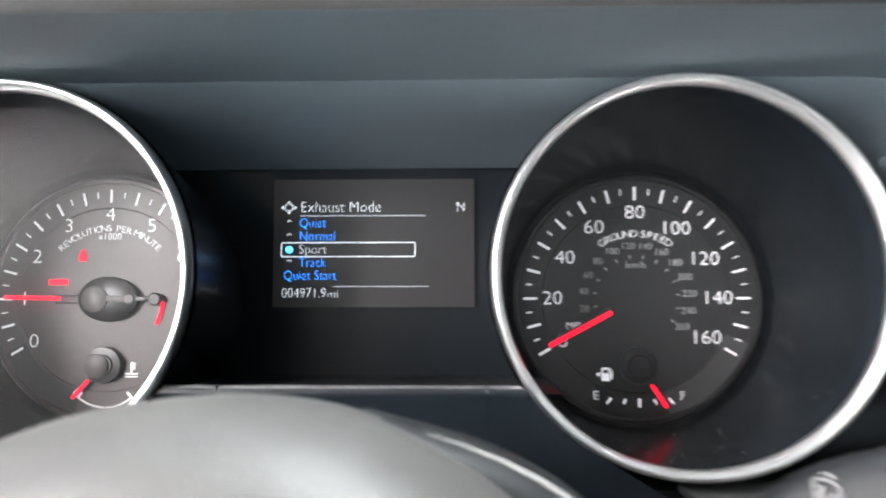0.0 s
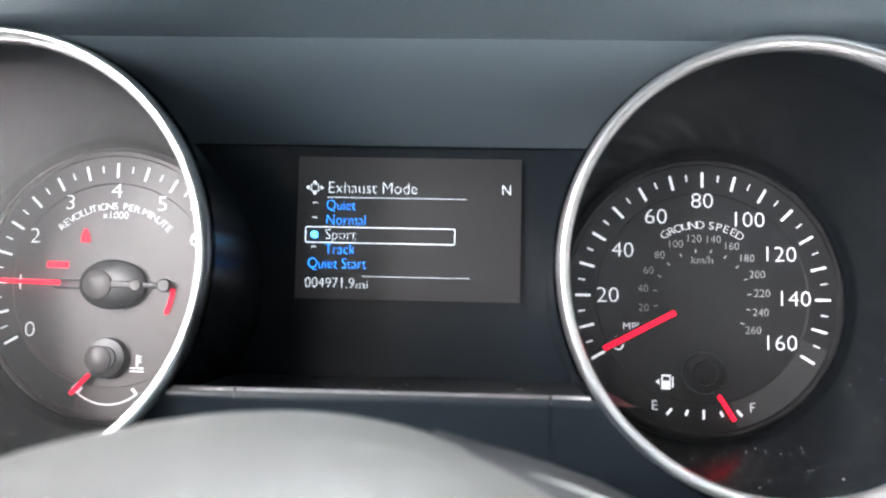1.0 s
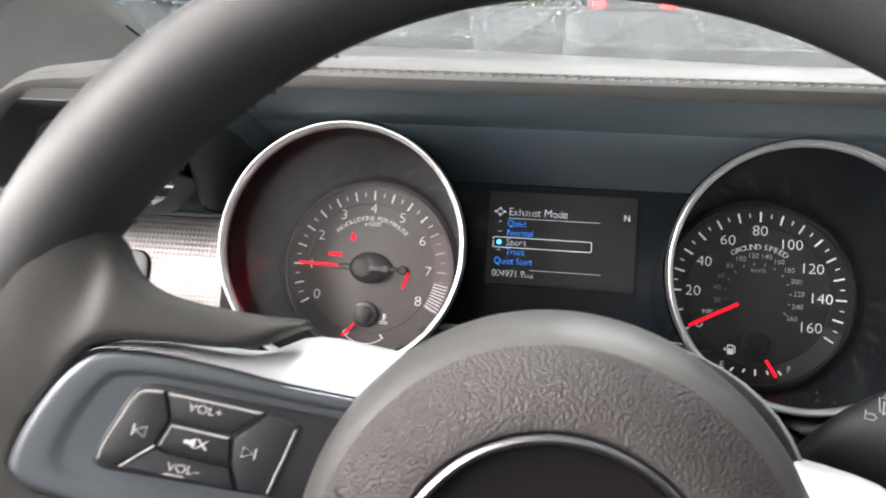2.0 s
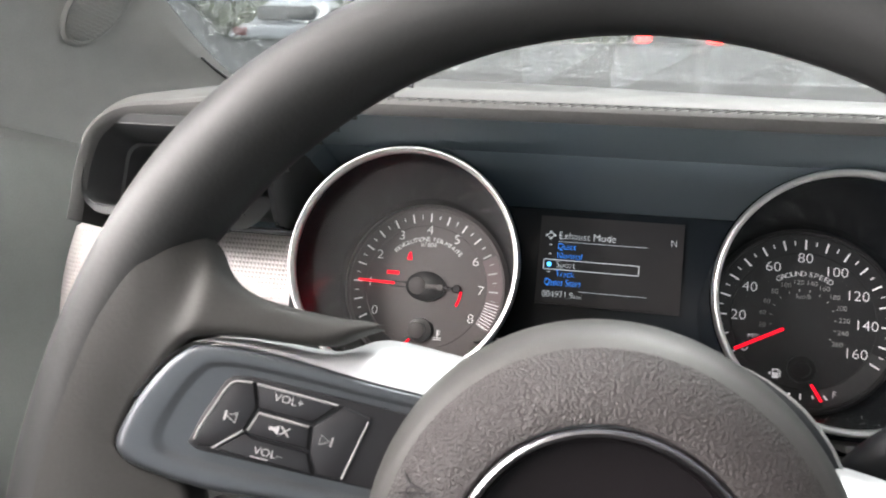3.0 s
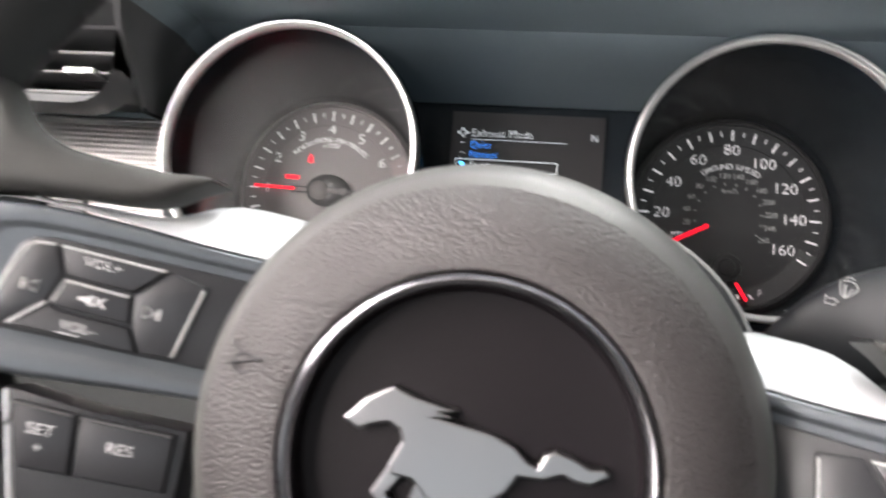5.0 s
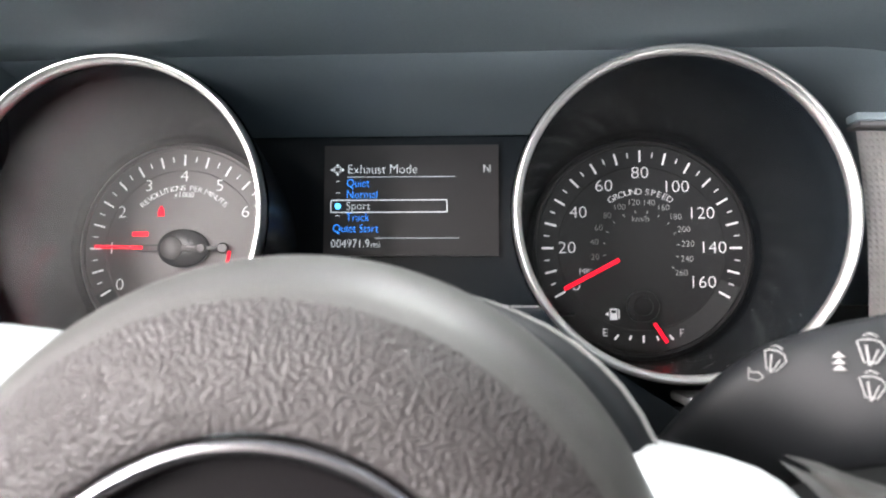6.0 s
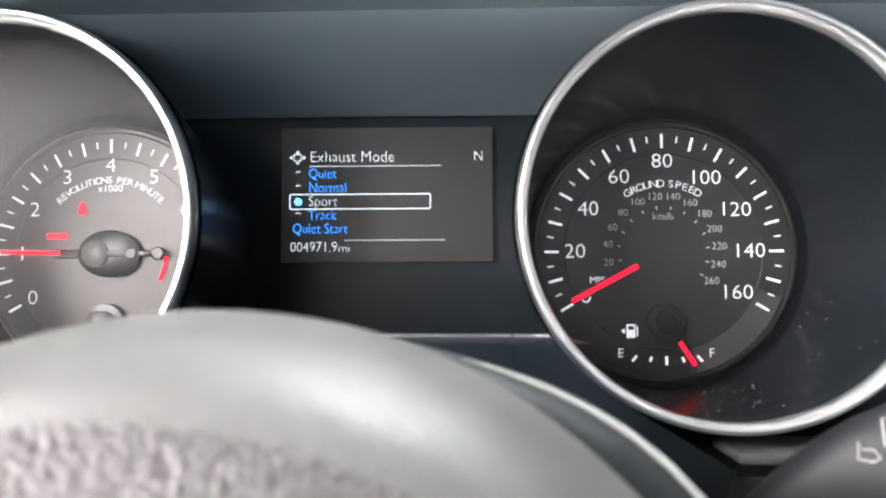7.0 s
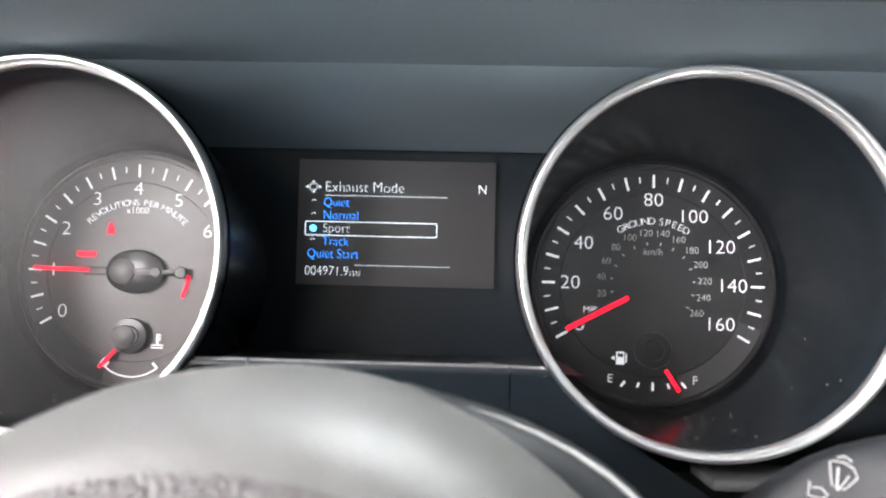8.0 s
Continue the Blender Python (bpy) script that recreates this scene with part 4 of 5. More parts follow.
SWITCHES = {
    "button_back": [(-0.1516, 0.0018), (-0.1512, 0.0063), (-0.1468, 0.0218), (-0.1452, 0.0252), (-0.1432, 0.0267), (-0.1376, 0.0274), (-0.1341, 0.0186), (-0.1362, 0.0096), (-0.1452, 0.0006), (-0.1502, 0.0003)],
    "button_up": [(-0.1366, 0.0274), (-0.1064, 0.0272), (-0.1140, 0.0179), (-0.1332, 0.0182)],
    "button_mute": [(-0.1351, 0.0096), (-0.1330, 0.0172), (-0.1144, 0.0167), (-0.1128, 0.0080), (-0.1322, 0.0082)],
    "button_down": [(-0.1437, 0.0002), (-0.1356, 0.0086), (-0.1322, 0.0073), (-0.1128, 0.0070), (-0.1090, -0.0005)],
    "button_next": [(-0.1049, 0.0267), (-0.0950, 0.0251), (-0.0944, 0.0237), (-0.0983, 0.0005), (-0.1077, -0.0002), (-0.1116, 0.0071), (-0.1132, 0.0167)],
}


def spoke(side):
    # chamfered rim, a flat border and a shallow dish round the switches
    fa, fb = smooth_path([(u, 0, w) for u, w in FRONT], 3), smooth_path([(u, 0, w) for u, w in DISH], 3)
    bm = grid([[(a.x + (b.x - a.x) * f, y, a.z + (b.z - a.z) * f) for a, b in zip(fa, fb)] for y, f in ((0.02, 0.0), (0.0042, 0.0), (0.0024, 0.02), (0.0009, 0.09), (0.0002, 0.17), (0.0, 0.28), (0.0, 0.7), (0.0004, 0.8), (0.0012, 0.92), (0.0014, 1.0))], closed_v=True)
    bm.verts.ensure_lookup_table()
    bm.faces.new(bm.verts[-len(fa):])
    bmesh.ops.recalc_face_normals(bm, faces=bm.faces[:])
    arm = wheel_part("spoke", on_pod(bm, 0.0, side), M_SPOKE_SHADED, label="satin spoke face with a shallow dish, shade put into its grey")
    n = 5
    ca, cb = smooth_path([(u, 0, w) for u, w, _ in CREASE], 4), smooth_path([(u, 0, w) for u, w in TOP], 4)
    rows = []
    for k in range(n + 1):
        f = k / n
        rows.append([(a.x + (b.x - a.x) * f, 0.001 + 0.028 * f ** 1.3, a.z + (b.z - a.z) * (1 - (1 - f) ** 1.6)) for a, b in zip(ca, cb)])
    wheel_part("spoke_top", on_pod(grid(rows, flip=True), 0.0, side), M_SILVER_LIT, arm, "upper face of the spoke, daylight put into its paler colour")
    # the leather: a bolster from the spoke's outline out to a tongue above it and to the crest of the rim
    ia = smooth_path([(u, 0, w) for u, w, *_ in LEATHER], 4)
    oa = smooth_path([(row[2], row[4], row[3]) for row in LEATHER], 4)
    rows = []
    for a, b, k in zip(ia, oa, [p.x for p in smooth_path([(row[5], 0, 0) for row in LEATHER], 4)]):
        y_in, y_out = pod_depth(a.x) + 0.005 * k, b.y
        way = Vector((b.x - a.x, 0, b.z - a.z))
        wide = way.length
        rho = min(0.0035, 0.42 * wide)
        way.normalize()
        line = [(0.0, y_in + 0.016)] + [(rho * (1 - math.cos(t)), y_in + rho * 1.3 * (1 - math.sin(t))) for t in [math.pi / 2 * q / 4 for q in range(5)]]
        for q in range(1, 11):
            f = q / 10
            fall = (1 - k) * (1 - math.sqrt(max(0.0, 1 - f * f))) + k * math.sin(math.pi / 2 * f)
            line.append((rho + (wide - rho) * f, y_in + (y_out - y_in) * fall))
        line.append((wide, y_out + 0.006))
        rows.append([(a.x + way.x * d, y - pod_depth(a.x + way.x * d), a.z + way.z * d) for d, y in line])
    wrap = grid(rows)
    bmesh.ops.recalc_face_normals(wrap, faces=wrap.faces[:])
    wheel_part("leather_wrap", on_pod(wrap, 0.0, side), M_WRAP, arm, "smooth leather where the spoke meets the rim")
    tray = [(-0.1540, 0.0000), (-0.1520, 0.0105), (-0.1478, 0.0250), (-0.1455, 0.0275), (-0.1400, 0.0287), (-0.0700, 0.0300), (-0.0700, -0.0005), (-0.1100, -0.0012), (-0.1500, -0.0018)]
    board = wheel_part("switch_board", on_pod(prism(tray, 0, 0.004, 0.0006), 0.0006, side), M_BUTTON, arm, "gloss black switch board")
    for name, outline in SWITCHES.items():
        wheel_part("button", on_pod(prism(outline, 0, 0.003, 0.0007), 0.0022, side), M_BUTTON, board)
    # bevel highlights of the black buttons, drawn as pale tubes
    for line in ([(-0.1512, 0.0020), (-0.1507, 0.0063), (-0.1463, 0.0216), (-0.1447, 0.0249), (-0.1430, 0.0262), (-0.1380, 0.0269)], [(-0.1361, 0.0269), (-0.1068, 0.0267)], [(-0.1347, 0.0098), (-0.1327, 0.0168), (-0.1148, 0.0163)], [(-0.1445, 0.0006), (-0.1362, 0.0092)], [(-0.0948, 0.0237), (-0.0986, 0.0010)]):
        wheel_part("edge_line", on_pod(tube([(u, 0, w) for u, w in line], 0.00045, 6), 0.0022, side), M_SLOPE, board, "thin highlight drawn along the switch edges")
    if side < 0:
        marks = [lettering("VOL+", 0.0043, (-0.1238, 0, 0.0239), turn=0), lettering("VOL–", 0.0042, (-0.1257, 0, 0.0034)), box(-0.1314, -0.1252, 0, 0.0003, 0.0008, 0.0011)]
        for bm in marks:
            wheel_part("lettering", on_pod(bm, 0.0026, side), M_DIM, board, smooth=False)
        icons = [joined(box(-0.1437, -0.1432, 0, 0.0003, 0.0114, 0.0150), tube([(-0.1430, 0, 0.0132), (-0.1396, 0, 0.0150), (-0.1396, 0, 0.0114)], 0.00024, 4, closed=True)),
                 joined(box(-0.1057, -0.1052, 0, 0.0003, 0.0112, 0.0148), tube([(-0.1061, 0, 0.0130), (-0.1095, 0, 0.0148), (-0.1095, 0, 0.0112)], 0.00024, 4, closed=True)),
                 joined(flat([(-0.1278, 0.0120), (-0.1262, 0.0120), (-0.1244, 0.0108), (-0.1244, 0.0144), (-0.1262, 0.0132), (-0.1278, 0.0132)], 0), tube([(-0.1237, 0, 0.0110), (-0.1206, 0, 0.0142)], 0.00026, 4), tube([(-0.1237, 0, 0.0142), (-0.1206, 0, 0.0110)], 0.00026, 4))]
        for bm in icons:
            wheel_part("symbol", on_pod(bm, 0.0026, side), M_DIM, board, smooth=False)
    low = wheel_part("lower_switch_board", on_pod(prism([(-0.1432, -0.0192), (-0.1200, -0.0215), (-0.0900, -0.0215), (-0.0880, -0.0650), (-0.1300, -0.0650)], 0, 0.012, 0.001), -0.003, side), M_BUTTON, arm)
    wheel_part("edge_line", on_pod(tube([(-0.1425, 0, -0.0200), (-0.1300, 0, -0.0640)], 0.0008, 6), -0.003, side), M_SILVER_LIT, low)
    for outline in ([(-0.1388, -0.0222), (-0.1215, -0.0232), (-0.1190, -0.0420), (-0.1330, -0.0420)], [(-0.1200, -0.0232), (-0.0930, -0.0235), (-0.0920, -0.0420), (-0.1178, -0.0420)]):
        wheel_part("button", on_pod(prism(outline, 0, 0.004, 0.0008), -0.0005, side), M_BUTTON, low)
    # lower buttons: edge highlights drawn the same way
    wheel_part("edge_line", on_pod(joined(tube([(-0.1383, 0, -0.0300), (-0.1384, 0, -0.0227), (-0.1220, 0, -0.0236)], 0.0004, 5), tube([(-0.1196, 0, -0.0237), (-0.0935, 0, -0.0240)], 0.0004, 5)), -0.0003, side), M_BRIGHT, low, "thin highlight drawn along the switch edges")
    if side < 0:
        for text, u, w in (("SET", -0.1290, -0.0295), ("+", -0.1285, -0.0350), ("RES", -0.1065, -0.0310)):
            wheel_part("lettering", on_pod(lettering(text, 0.0050, (u, 0, w)), 0.0004, side), M_DIM, low, smooth=False)


spoke(-1)
spoke(1)

# ---- steering column and wiper stalk ----
column = thing("steering_column", (0, -0.05, -0.2), "dark plastic steering column shroud behind the wheel", "steering column")
rows = []
for y, sx, sz, zc in ((-0.165, 0.062, 0.045, -0.125), (-0.155, 0.07, 0.052, -0.125), (-0.12, 0.076, 0.056, -0.125), (-0.06, 0.085, 0.06, -0.125), (0.0, 0.09, 0.062, -0.125)):
    rows.append([(sx * math.copysign(abs(math.cos(a)) ** 0.6, math.cos(a)), y, zc + sz * math.copysign(abs(math.sin(a)) ** 0.6, math.sin(a))) for a in [2 * math.pi * k / 40 for k in range(40)]])
part("shroud", grid(rows, closed_v=True), M_HOOD, column)
part("shroud_slot", box(0.121, 0.165, -0.096, -0.07, -0.0705, -0.0665, 0.0015), M_DARKTRIM, column)

stalk = thing("wiper_stalk", (0.085, -0.135, -0.1), "dark grey wiper stalk with white wiper symbols", "wiper stalk")
SP = smooth_path([(0.088, -0.121, -0.117), (0.108, -0.136, -0.093), (0.130, -0.153, -0.067), (0.154, -0.169, -0.055), (0.187, -0.185, -0.050), (0.24, -0.205, -0.048)], 5)
rows = []
for i, p in enumerate(SP):
    a, b = SP[max(i - 1, 0)], SP[min(i + 1, len(SP) - 1)]
    way = (b - a).normalized()
    face = Vector((0.15, -0.93, 0.25)).normalized()
    up = way.cross(face).normalized()
    if up.z < 0:
        up = -up
    out = up.cross(way).normalized()
    if out.y > 0:
        out = -out
    h = 0.014 + 0.007 * min(1, i / (len(SP) * 0.45))
    rows.append([p + up * (h * math.copysign(abs(math.sin(t)) ** 0.75, math.sin(t))) + out * (0.010 * math.copysign(abs(math.cos(t)) ** 0.75, math.cos(t))) for t in [2 * math.pi * k / 24 for k in range(24)]])
bm = grid(rows, closed_v=True)
bm.verts.ensure_lookup_table()
for end in (bm.verts[:24], bm.verts[-24:]):
    bm.faces.new(end)
bmesh.ops.recalc_face_normals(bm, faces=bm.faces[:])
lever = part("lever", bm, M_STALK, stalk)


def on_stalk(bm, at, turn, s=1.0):
    """Lay a small flat symbol on the driver's face of the stalk."""
    bm.transform(Matrix.Translation(at) @ Matrix.Rotation(radians(-18), 4, "X") @ Matrix.Rotation(radians(-26), 4, "Z") @ Matrix.Rotation(radians(turn), 4, "Y") @ Matrix.Scale(s, 4))
    return bm


def wiper_symbol():
    t = 0.00032
    return joined(tube([(-0.0052, 0, 0.0042), (-0.0025, 0, -0.0038), (0.0018, 0, -0.0038), (0.0048, 0, 0.0016), (0.0030, 0, 0.0044), (-0.0002, 0, 0.0054), (-0.0035, 0, 0.0050)], t, 5, closed=True),
                  tube([(-0.0005, 0, -0.0050), (-0.0020, 0, 0.0030)], t * 1.4, 5), tube([(-0.0002, 0, -0.0050), (0.0022, 0, 0.0015)], t, 5), tube([(-0.0032, 0, 0.0066), (-0.0010, 0, 0.0078), (0.0018, 0, 0.0066)], t, 5))


def jet_symbol():
    t = 0.00032
    return tube([(-0.0040, 0, 0.0028), (-0.0024, 0, 0.0008), (0.0004, 0, 0.0018), (0.0030, 0, 0.0002), (0.0014, 0, -0.0020), (-0.0030, 0, -0.0024)], t, 5, closed=True)


part("symbol", on_stalk(wiper_symbol(), (0.1285, -0.1648, -0.0473), 22, 0.66), M_SLOPE, lever)
part("symbol", on_stalk(jet_symbol(), (0.1238, -0.1630, -0.0515), 22, 0.66), M_SLOPE, lever)
part("symbol", on_stalk(wiper_symbol(), (0.1495, -0.1790, -0.0435), 12, 0.72), M_SLOPE, lever)
part("symbol", on_stalk(wiper_symbol(), (0.1495, -0.1788, -0.0535), 12, 0.66), M_SLOPE, lever)
part("symbol", on_stalk(joined(*[flat([(-0.0024, z), (0.0024, z), (0, z + 0.0022)], 0) for z in (-0.003, -0.0004, 0.0022)]), (0.1424, -0.1752, -0.0465), 6, 0.72), M_SLOPE, lever)

# ---- windscreen pillar and door front ----
pillar = thing("windscreen_pillar", (-0.42, 0.1, 0.1), "grey cloth-covered windscreen pillar with an oval speaker grille", "pillar")
EDGE = smooth_path([(-0.3350, 0.17, 0.165), (-0.3690, 0.15, 0.1880), (-0.3880, 0.08, 0.2000), (-0.3950, 0.0, 0.2200), (-0.3900, -0.12, 0.2500), (-0.38, -0.3, 0.33)], 4)
rows = []
for p in EDGE:
    rows.append([p + Vector(d) for d in ((0.012, 0.035, 0.004), (0.004, 0.006, 0.001), (0, 0, 0), (-0.006, -0.008, -0.002), (-0.03, -0.03, -0.012), (-0.06, -0.06, -0.03), (-0.08, -0.10, -0.07), (-0.09, -0.13, -0.14))])
part("trim", grid(rows), M_PILLAR, pillar)
part("gasket", tube([p + Vector((0.006, 0.012, 0.0)) for p in EDGE[:9]], [0.0034 - 0.0003 * q for q in range(9)], 8), M_DASHLINE, pillar, "black rubber edge strip")
GRILLE = ((-0.4195, -0.0067, 0.2045), (0.65, -0.24, -0.72))

door = thing("door_panel", (-0.46, -0.1, -0.3), "plain dark grey driver's door panel with a soft top", "door panel")
rows = []
for i in range(13):
    y = 0.22 - 0.085 * i
    x = -0.425 - 0.035 * min(1, i / 6)
    top = 0.135 - 0.075 * min(1, i / 5)
    rows.append([(x + dx, y, z) for dx, z in ((-0.06, top + 0.004), (-0.03, top + 0.002), (-0.008, top - 0.008), (0.0, top - 0.03), (-0.004, -0.02), (-0.012, -0.1), (0.012, -0.16), (0.016, -0.22), (-0.01, -0.3), (-0.01, -0.6))])
part("panel", grid(rows), M_DOOR, door)
part("armrest_line", tube([(-0.4405, 0.16, 0.0), (-0.452, 0.0, -0.02), (-0.468, -0.2, -0.03), (-0.47, -0.5, -0.03)], 0.003, 8), M_DARKTRIM, door)

# oval speaker grille on the pillar
gp, gn = Vector(GRILLE[0]), Vector(GRILLE[1]).normalized()
gu = (Vector((0, 0, 1)) - gn * gn.z).normalized()
gv = gn.cross(gu)
disc = []
for r, h in ((0.0001, 0.0028), (0.4, 0.0028), (0.8, 0.0024), (0.93, 0.0014), (1.0, 0.003), (1.08, 0.0018), (1.14, -0.003)):
    disc.append([gp + gn * h + gv * (0.0195 * r * math.cos(a)) + gu * (0.040 * r * math.sin(a)) for a in [2 * math.pi * k / 40 for k in range(40)]])
grille = part("speaker_grille", grid(disc, closed_v=True), M_PILLAR, pillar, "grey oval speaker grille")
waves = []
for j in range(-10, 11):
    z = j * 0.0037
    half = 0.018 * math.sqrt(max(0, 1 - (z / 0.0385) ** 2))
    if half > 0.004:
        n = 22
        waves.append(tube([gp + gn * 0.0034 + gv * (-half + 2 * half * k / n) + gu * (z + 0.0007 * math.sin(k * 1.7 + j * math.pi)) for k in range(n + 1)], 0.00055, 5))
part("mesh_wires", joined(*waves), M_PILLAR, grille, "pale wavy mesh", kind="stuff")


# ---- rain on the windscreen ----
def on_screen(x, f):
    return Vector((x, WS0.y + (WS1.y - WS0.y) * f - 0.10 * (abs(x - 0.33) / 0.75) ** 2, WS0.z + (WS1.z - WS0.z) * f + 0.02 * math.sin(math.pi * f)))


rng = random.Random(11)
SX, SY = Vector((1, 0, 0)), (WS1 - WS0).normalized()
SN = SX.cross(SY).normalized()
SN = SN if SN.z > 0 else -SN
drop_verts, drop_faces = [], []
for k in range(11000):
    x, f = rng.uniform(-0.48, 1.0), rng.uniform(0.0, 1.0) ** 1.8 * 0.7
    r = rng.choice((0.0007, 0.0009, 0.0011, 0.0013, 0.0016, 0.0020, 0.0026)) * rng.uniform(0.6, 0.9)
    p, base = on_screen(x, f) + SN * 0.0035, len(drop_verts)
    st = rng.uniform(0.9, 1.3)
    for h, q in ((0.0, 1.0), (0.34, 0.86), (0.58, 0.5)):
        drop_verts += [p + SX * (r * q * math.cos(a)) + SY * (r * st * q * math.sin(a)) + SN * (r * h) for a in [2 * math.pi * j / 8 for j in range(8)]]
    drop_verts.append(p + SN * (r * 0.68))
    for ring in (0, 8):
        drop_faces += [(base + ring + j, base + ring + (j + 1) % 8, base + ring + 8 + (j + 1) % 8, base + ring + 8 + j) for j in range(8)]
    drop_faces += [(base + 16 + j, base + 16 + (j + 1) % 8, base + 24) for j in range(8)]
me = bpy.data.meshes.new("raindrops")
me.from_pydata([tuple(v) for v in drop_verts], [], drop_faces)
me.materials.append(M_DROP)
me.polygons.foreach_set("use_smooth", [True] * len(me.polygons))
drops = tagged(new("raindrops", me), "clear raindrops scattered over the windscreen", "raindrops", kind="stuff")
drops.visible_shadow = False

bm = grid([[on_screen(x, f) + SN * 0.009 for x in [-0.5 + 0.1 * k for k in range(18)]] for f in [k / 8 for k in range(9)]])
film = tagged(part("rain_film", bm, M_FILM, dial=False), "thin film of rainwater running over the windscreen", "rainwater", kind="stuff")
film.visible_shadow = False

# own bonnet beyond the glass
bonnet = thing("bonnet", (0.33, 1.2, 0.6), "wet silver grey bonnet in front of the windscreen", "bonnet", dial=False)
rows = []
for i in range(9):
    y = 0.5 + 0.16 * i
    rows.append([(0.33 + 0.78 * g, y, 0.90 - 0.10 * (i / 8) ** 1.6 - 0.05 * abs(g) ** 3) for g in [-1 + k / 10 for k in range(21)]])
part("bonnet_skin", grid(rows), M_BONNET, bonnet, dial=False)
part("wiper_cowl", box(-0.45, 1.1, 0.46, 0.56, 0.86, 0.9, 0.01), M_VENT, bonnet, dial=False)


# ---- parked cars outside ----
def parked_car(at, turn, paint, label, lit):
    c = thing("car", (0, 0, 0), label, "car", "parked cars", dial=False)
    side = [(-2.2, 0.35), (-2.25, 0.75), (-2.15, 0.98), (-1.6, 1.05), (-0.95, 1.46), (0.2, 1.5), (0.95, 1.1), (1.95, 0.95), (2.2, 0.7), (2.15, 0.35)]
    side = [(p.x, p.z) for p in smooth_path([(y, 0, z) for y, z in side], 3)]
    rows = []
    for gx in (-0.9, -0.86, -0.7, 0.0, 0.7, 0.86, 0.9):
        squeeze = 1 - 0.12 * (abs(gx) > 0.75) - 0.05 * (abs(gx) > 0.88)
        rows.append([(gx * (0.82 if z > 1.12 else 1), y, 0.35 + (z - 0.35) * squeeze) for y, z in side])
    bm = grid(rows)
    bmesh.ops.recalc_face_normals(bm, faces=bm.faces[:])
    body = part("body", bm, paint, c, dial=False)
    part("rear_window", box(-0.58, 0.58, -1.62, -1.1, 1.1, 1.36, 0.05), M_CARGLASS, body, dial=False)
    for s in (-1, 1):
        part("side_window", box(s * 0.755 - 0.02, s * 0.755 + 0.02, -0.9, 0.7, 1.1, 1.36, 0.015), M_CARGLASS, body, dial=False)
        part("tail_light", box(s * 0.68 - 0.14, s * 0.68 + 0.14, -2.27, -2.12, 0.78, 0.95, 0.03), M_LAMP if lit else M_LAMPOFF, body, "red tail light", dial=False)
        for y in (-1.35, 1.35):
            bm = lathe([(0.0001, -0.1), (0.2, -0.1), (0.3, -0.1), (0.325, -0.06), (0.325, 0.06), (0.3, 0.1)], n=28)
            bm.transform(Matrix.Translation((s * 0.8, y, 0.325)) @ Matrix.Rotation(radians(90 * s), 4, "Z"))
            part("wheel", bm, M_TYRE, c, dial=False)
    c.matrix_basis = pose(*at, 0, 0, turn)
    return c


parked_car((1.45, 17.2, 0), 0, M_CARDARK, "dark parked car with lit red tail lights", True)
parked_car((4.7, 14.0, 0), -4, M_CARSILVER, "silver grey parked car seen from behind", False)
parked_car((-2.4, 17.5, 0), 3, M_CARDARK, "dark parked car in the wet car park", False)
parked_car((-6.3, 15.0, 0), 5, M_CARWHITE, "white parked car in the wet car park", False)
parked_car((8.6, 16.0, 0), -6, M_CARDARK, "dark parked car at the row's end", False)


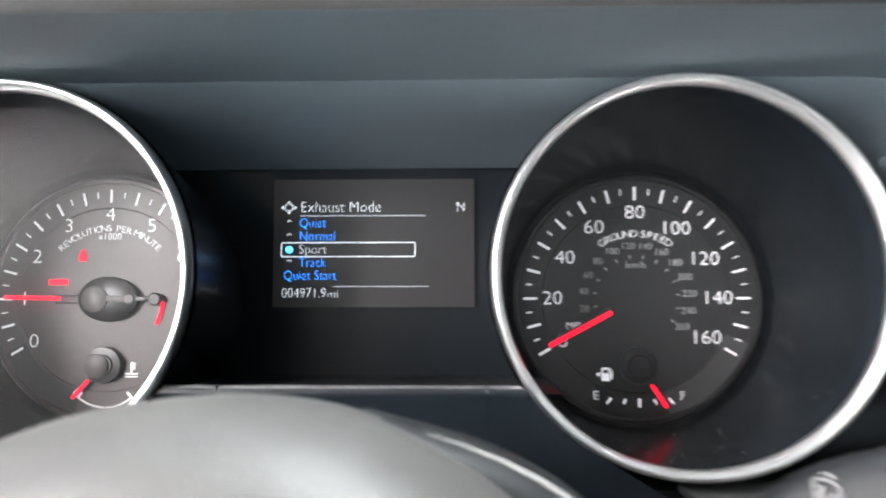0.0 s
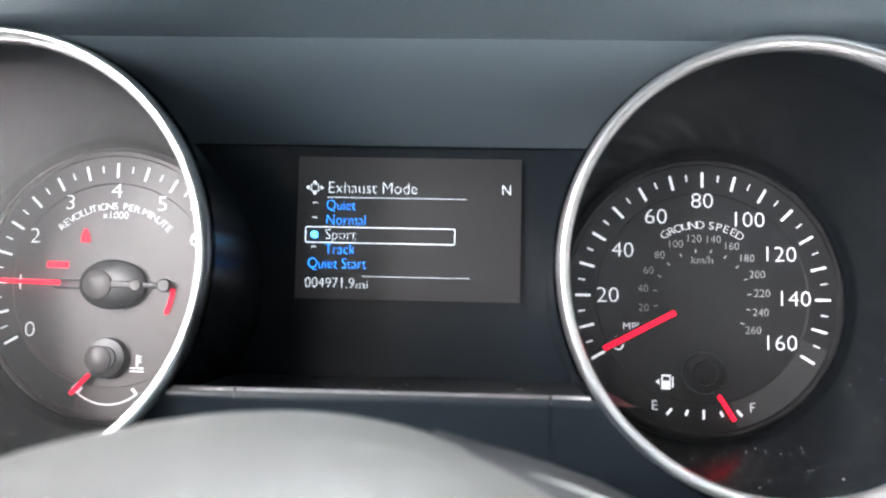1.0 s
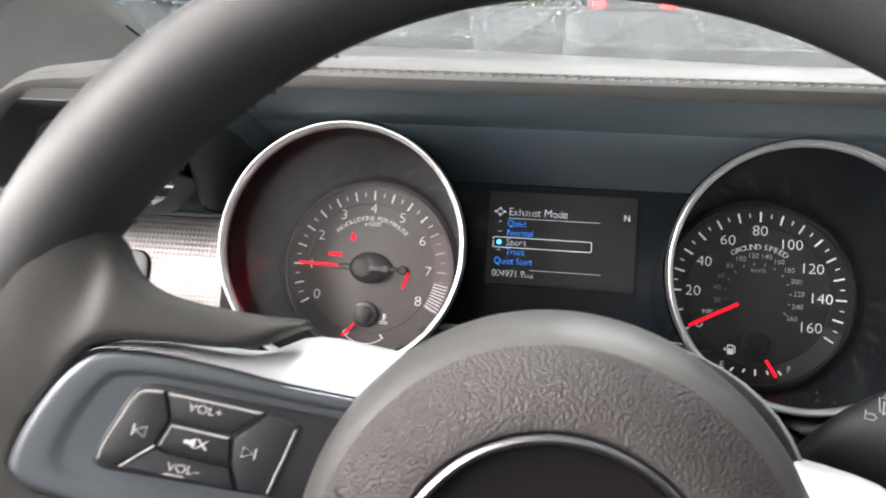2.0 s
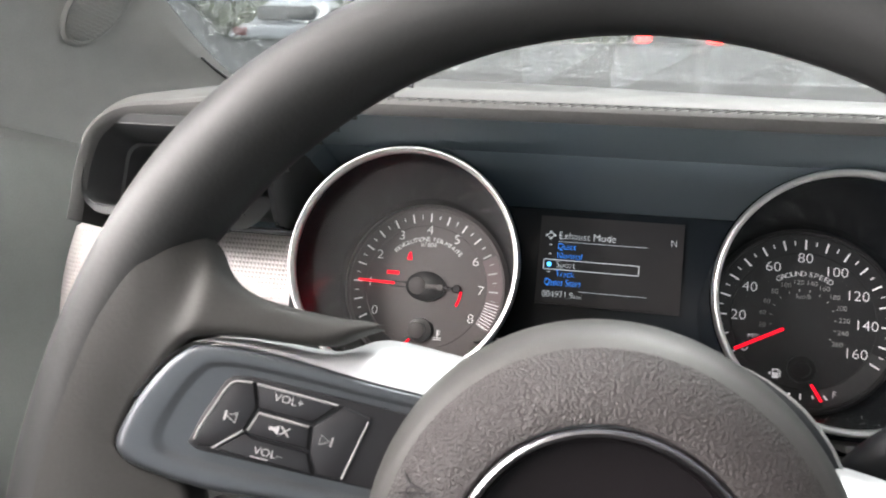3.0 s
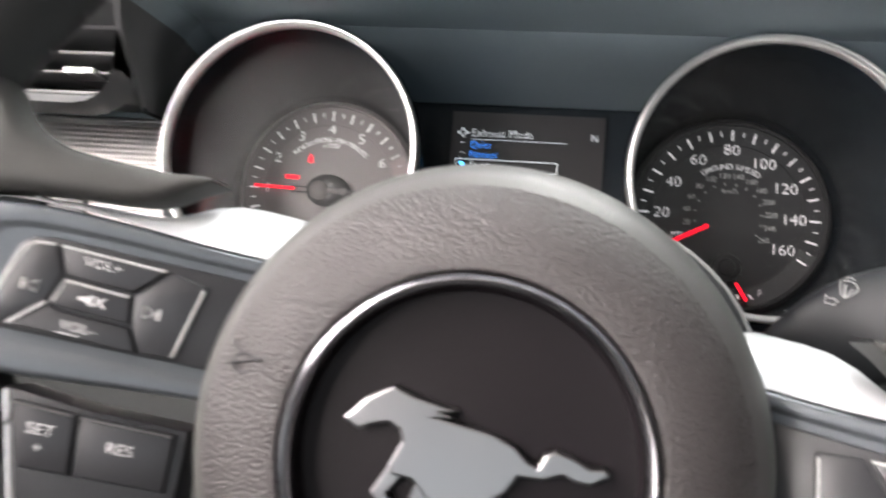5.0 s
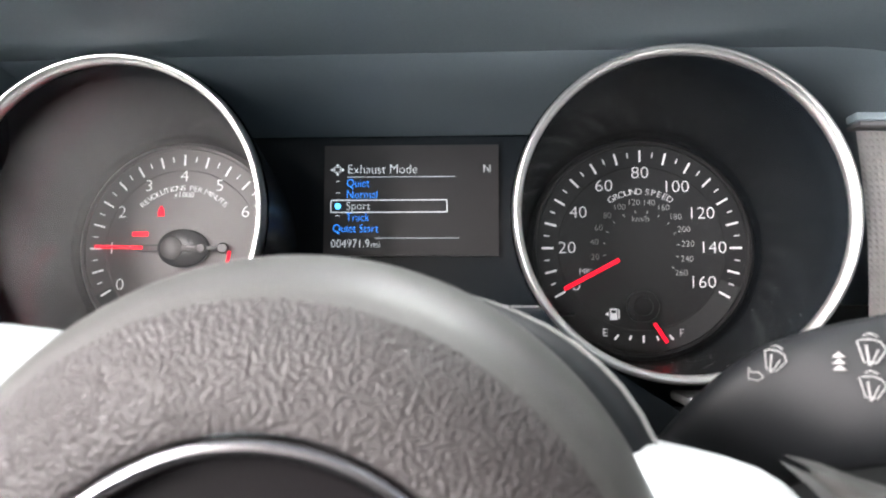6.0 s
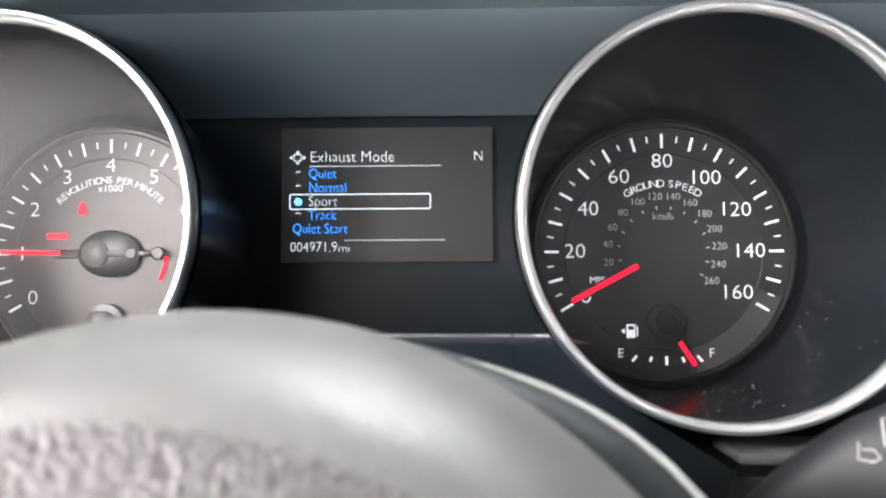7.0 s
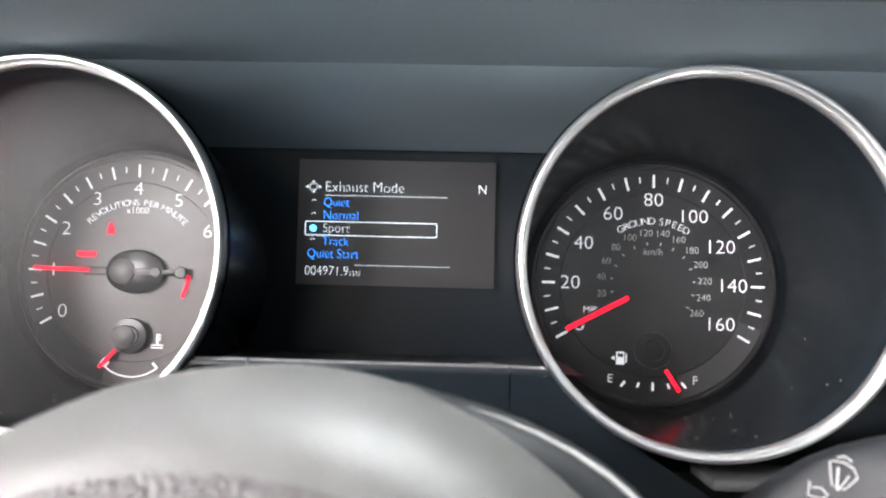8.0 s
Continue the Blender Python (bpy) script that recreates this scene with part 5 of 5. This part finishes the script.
# ---- trees beyond the cars ----
def tree(at, height, seed, label):
    r = random.Random(seed)
    t = thing("tree", (at[0], at[1], 0), label, "tree", "trees behind the cars", dial=False)
    limbs = [tube([(at[0], at[1], -0.2), (at[0] + r.uniform(-0.2, 0.2), at[1], height * 0.35), (at[0] + r.uniform(-0.4, 0.4), at[1], height * 0.75)], [0.22, 0.16, 0.05], 8)]
    tips = []
    for k in range(9):
        a, z = r.uniform(0, 6.28), height * r.uniform(0.3, 0.7)
        end = Vector((at[0] + math.cos(a) * height * 0.3, at[1] + math.sin(a) * height * 0.3, z + height * r.uniform(0.1, 0.25)))
        limbs.append(tube([(at[0], at[1], z), (Vector((at[0], at[1], z)) + end) / 2 + Vector((0, 0, 0.2)), end], [0.08, 0.05, 0.02], 6))
        tips.append(end)
    part("trunk", joined(*limbs), M_BARK, t, dial=False)
    vs, fs = [], []
    for k in range(2600):
        c = r.choice(tips + [Vector((at[0], at[1], height * 0.8))])
        p = c + Vector((r.gauss(0, 1), r.gauss(0, 1), r.gauss(0, 0.8))) * height * 0.1
        if p.z < height * 0.14:
            continue
        u = Vector((r.gauss(0, 1), r.gauss(0, 1), r.gauss(0, 1))).normalized()
        v = u.orthogonal().normalized()
        s, b = r.uniform(0.08, 0.17), len(vs)
        vs += [p + u * s, p + v * s * 0.6, p - u * s, p - v * s * 0.6 + Vector((0, 0, 0.03))]
        fs += [(b, b + 1, b + 2, b + 3)]
    me = bpy.data.meshes.new("crown")
    me.from_pydata([tuple(q - place_of(t)) for q in vs], [], fs)
    me.materials.append(M_LEAF)
    crown = new("crown", me)
    crown.parent = t
    return t


for k, (x, y, h) in enumerate(((-13, 24, 7.5), (-8.5, 27, 8.5), (-3.5, 29, 6.5), (1.0, 31, 7.5), (6.0, 30, 6.5), (11.5, 28, 8), (17.0, 26, 7))):
    tree((x, y), h, k + 3, "leafy green tree behind the parked cars")

# loose hedges behind and beside the cars
def hedge(seed, count, x0, x1, y0, high, label):
    r = random.Random(seed)
    vs, fs = [], []
    for k in range(count):
        p = Vector((r.uniform(x0, x1), y0 + r.gauss(0, 0.5), abs(r.gauss(high * 0.45, high * 0.3))))
        u = Vector((r.gauss(0, 1), r.gauss(0, 1), r.gauss(0, 1))).normalized()
        v, s, b = u.orthogonal().normalized(), r.uniform(0.1, 0.24), len(vs)
        vs += [p + u * s, p + v * s * 0.6, p - u * s, p - v * s * 0.6]
        fs.append((b, b + 1, b + 2, b + 3))
    me = bpy.data.meshes.new("hedge")
    me.from_pydata([tuple(q) for q in vs], [], fs)
    me.materials.append(M_LEAF)
    tagged(new("hedge", me), label, "hedge", kind="stuff")


hedge(77, 24000, -28, 28, 22, 4.2, "loose green hedge along the car park")
hedge(78, 14000, -20, -8.2, 16.5, 2.6, "loose green hedge beside the parked cars")
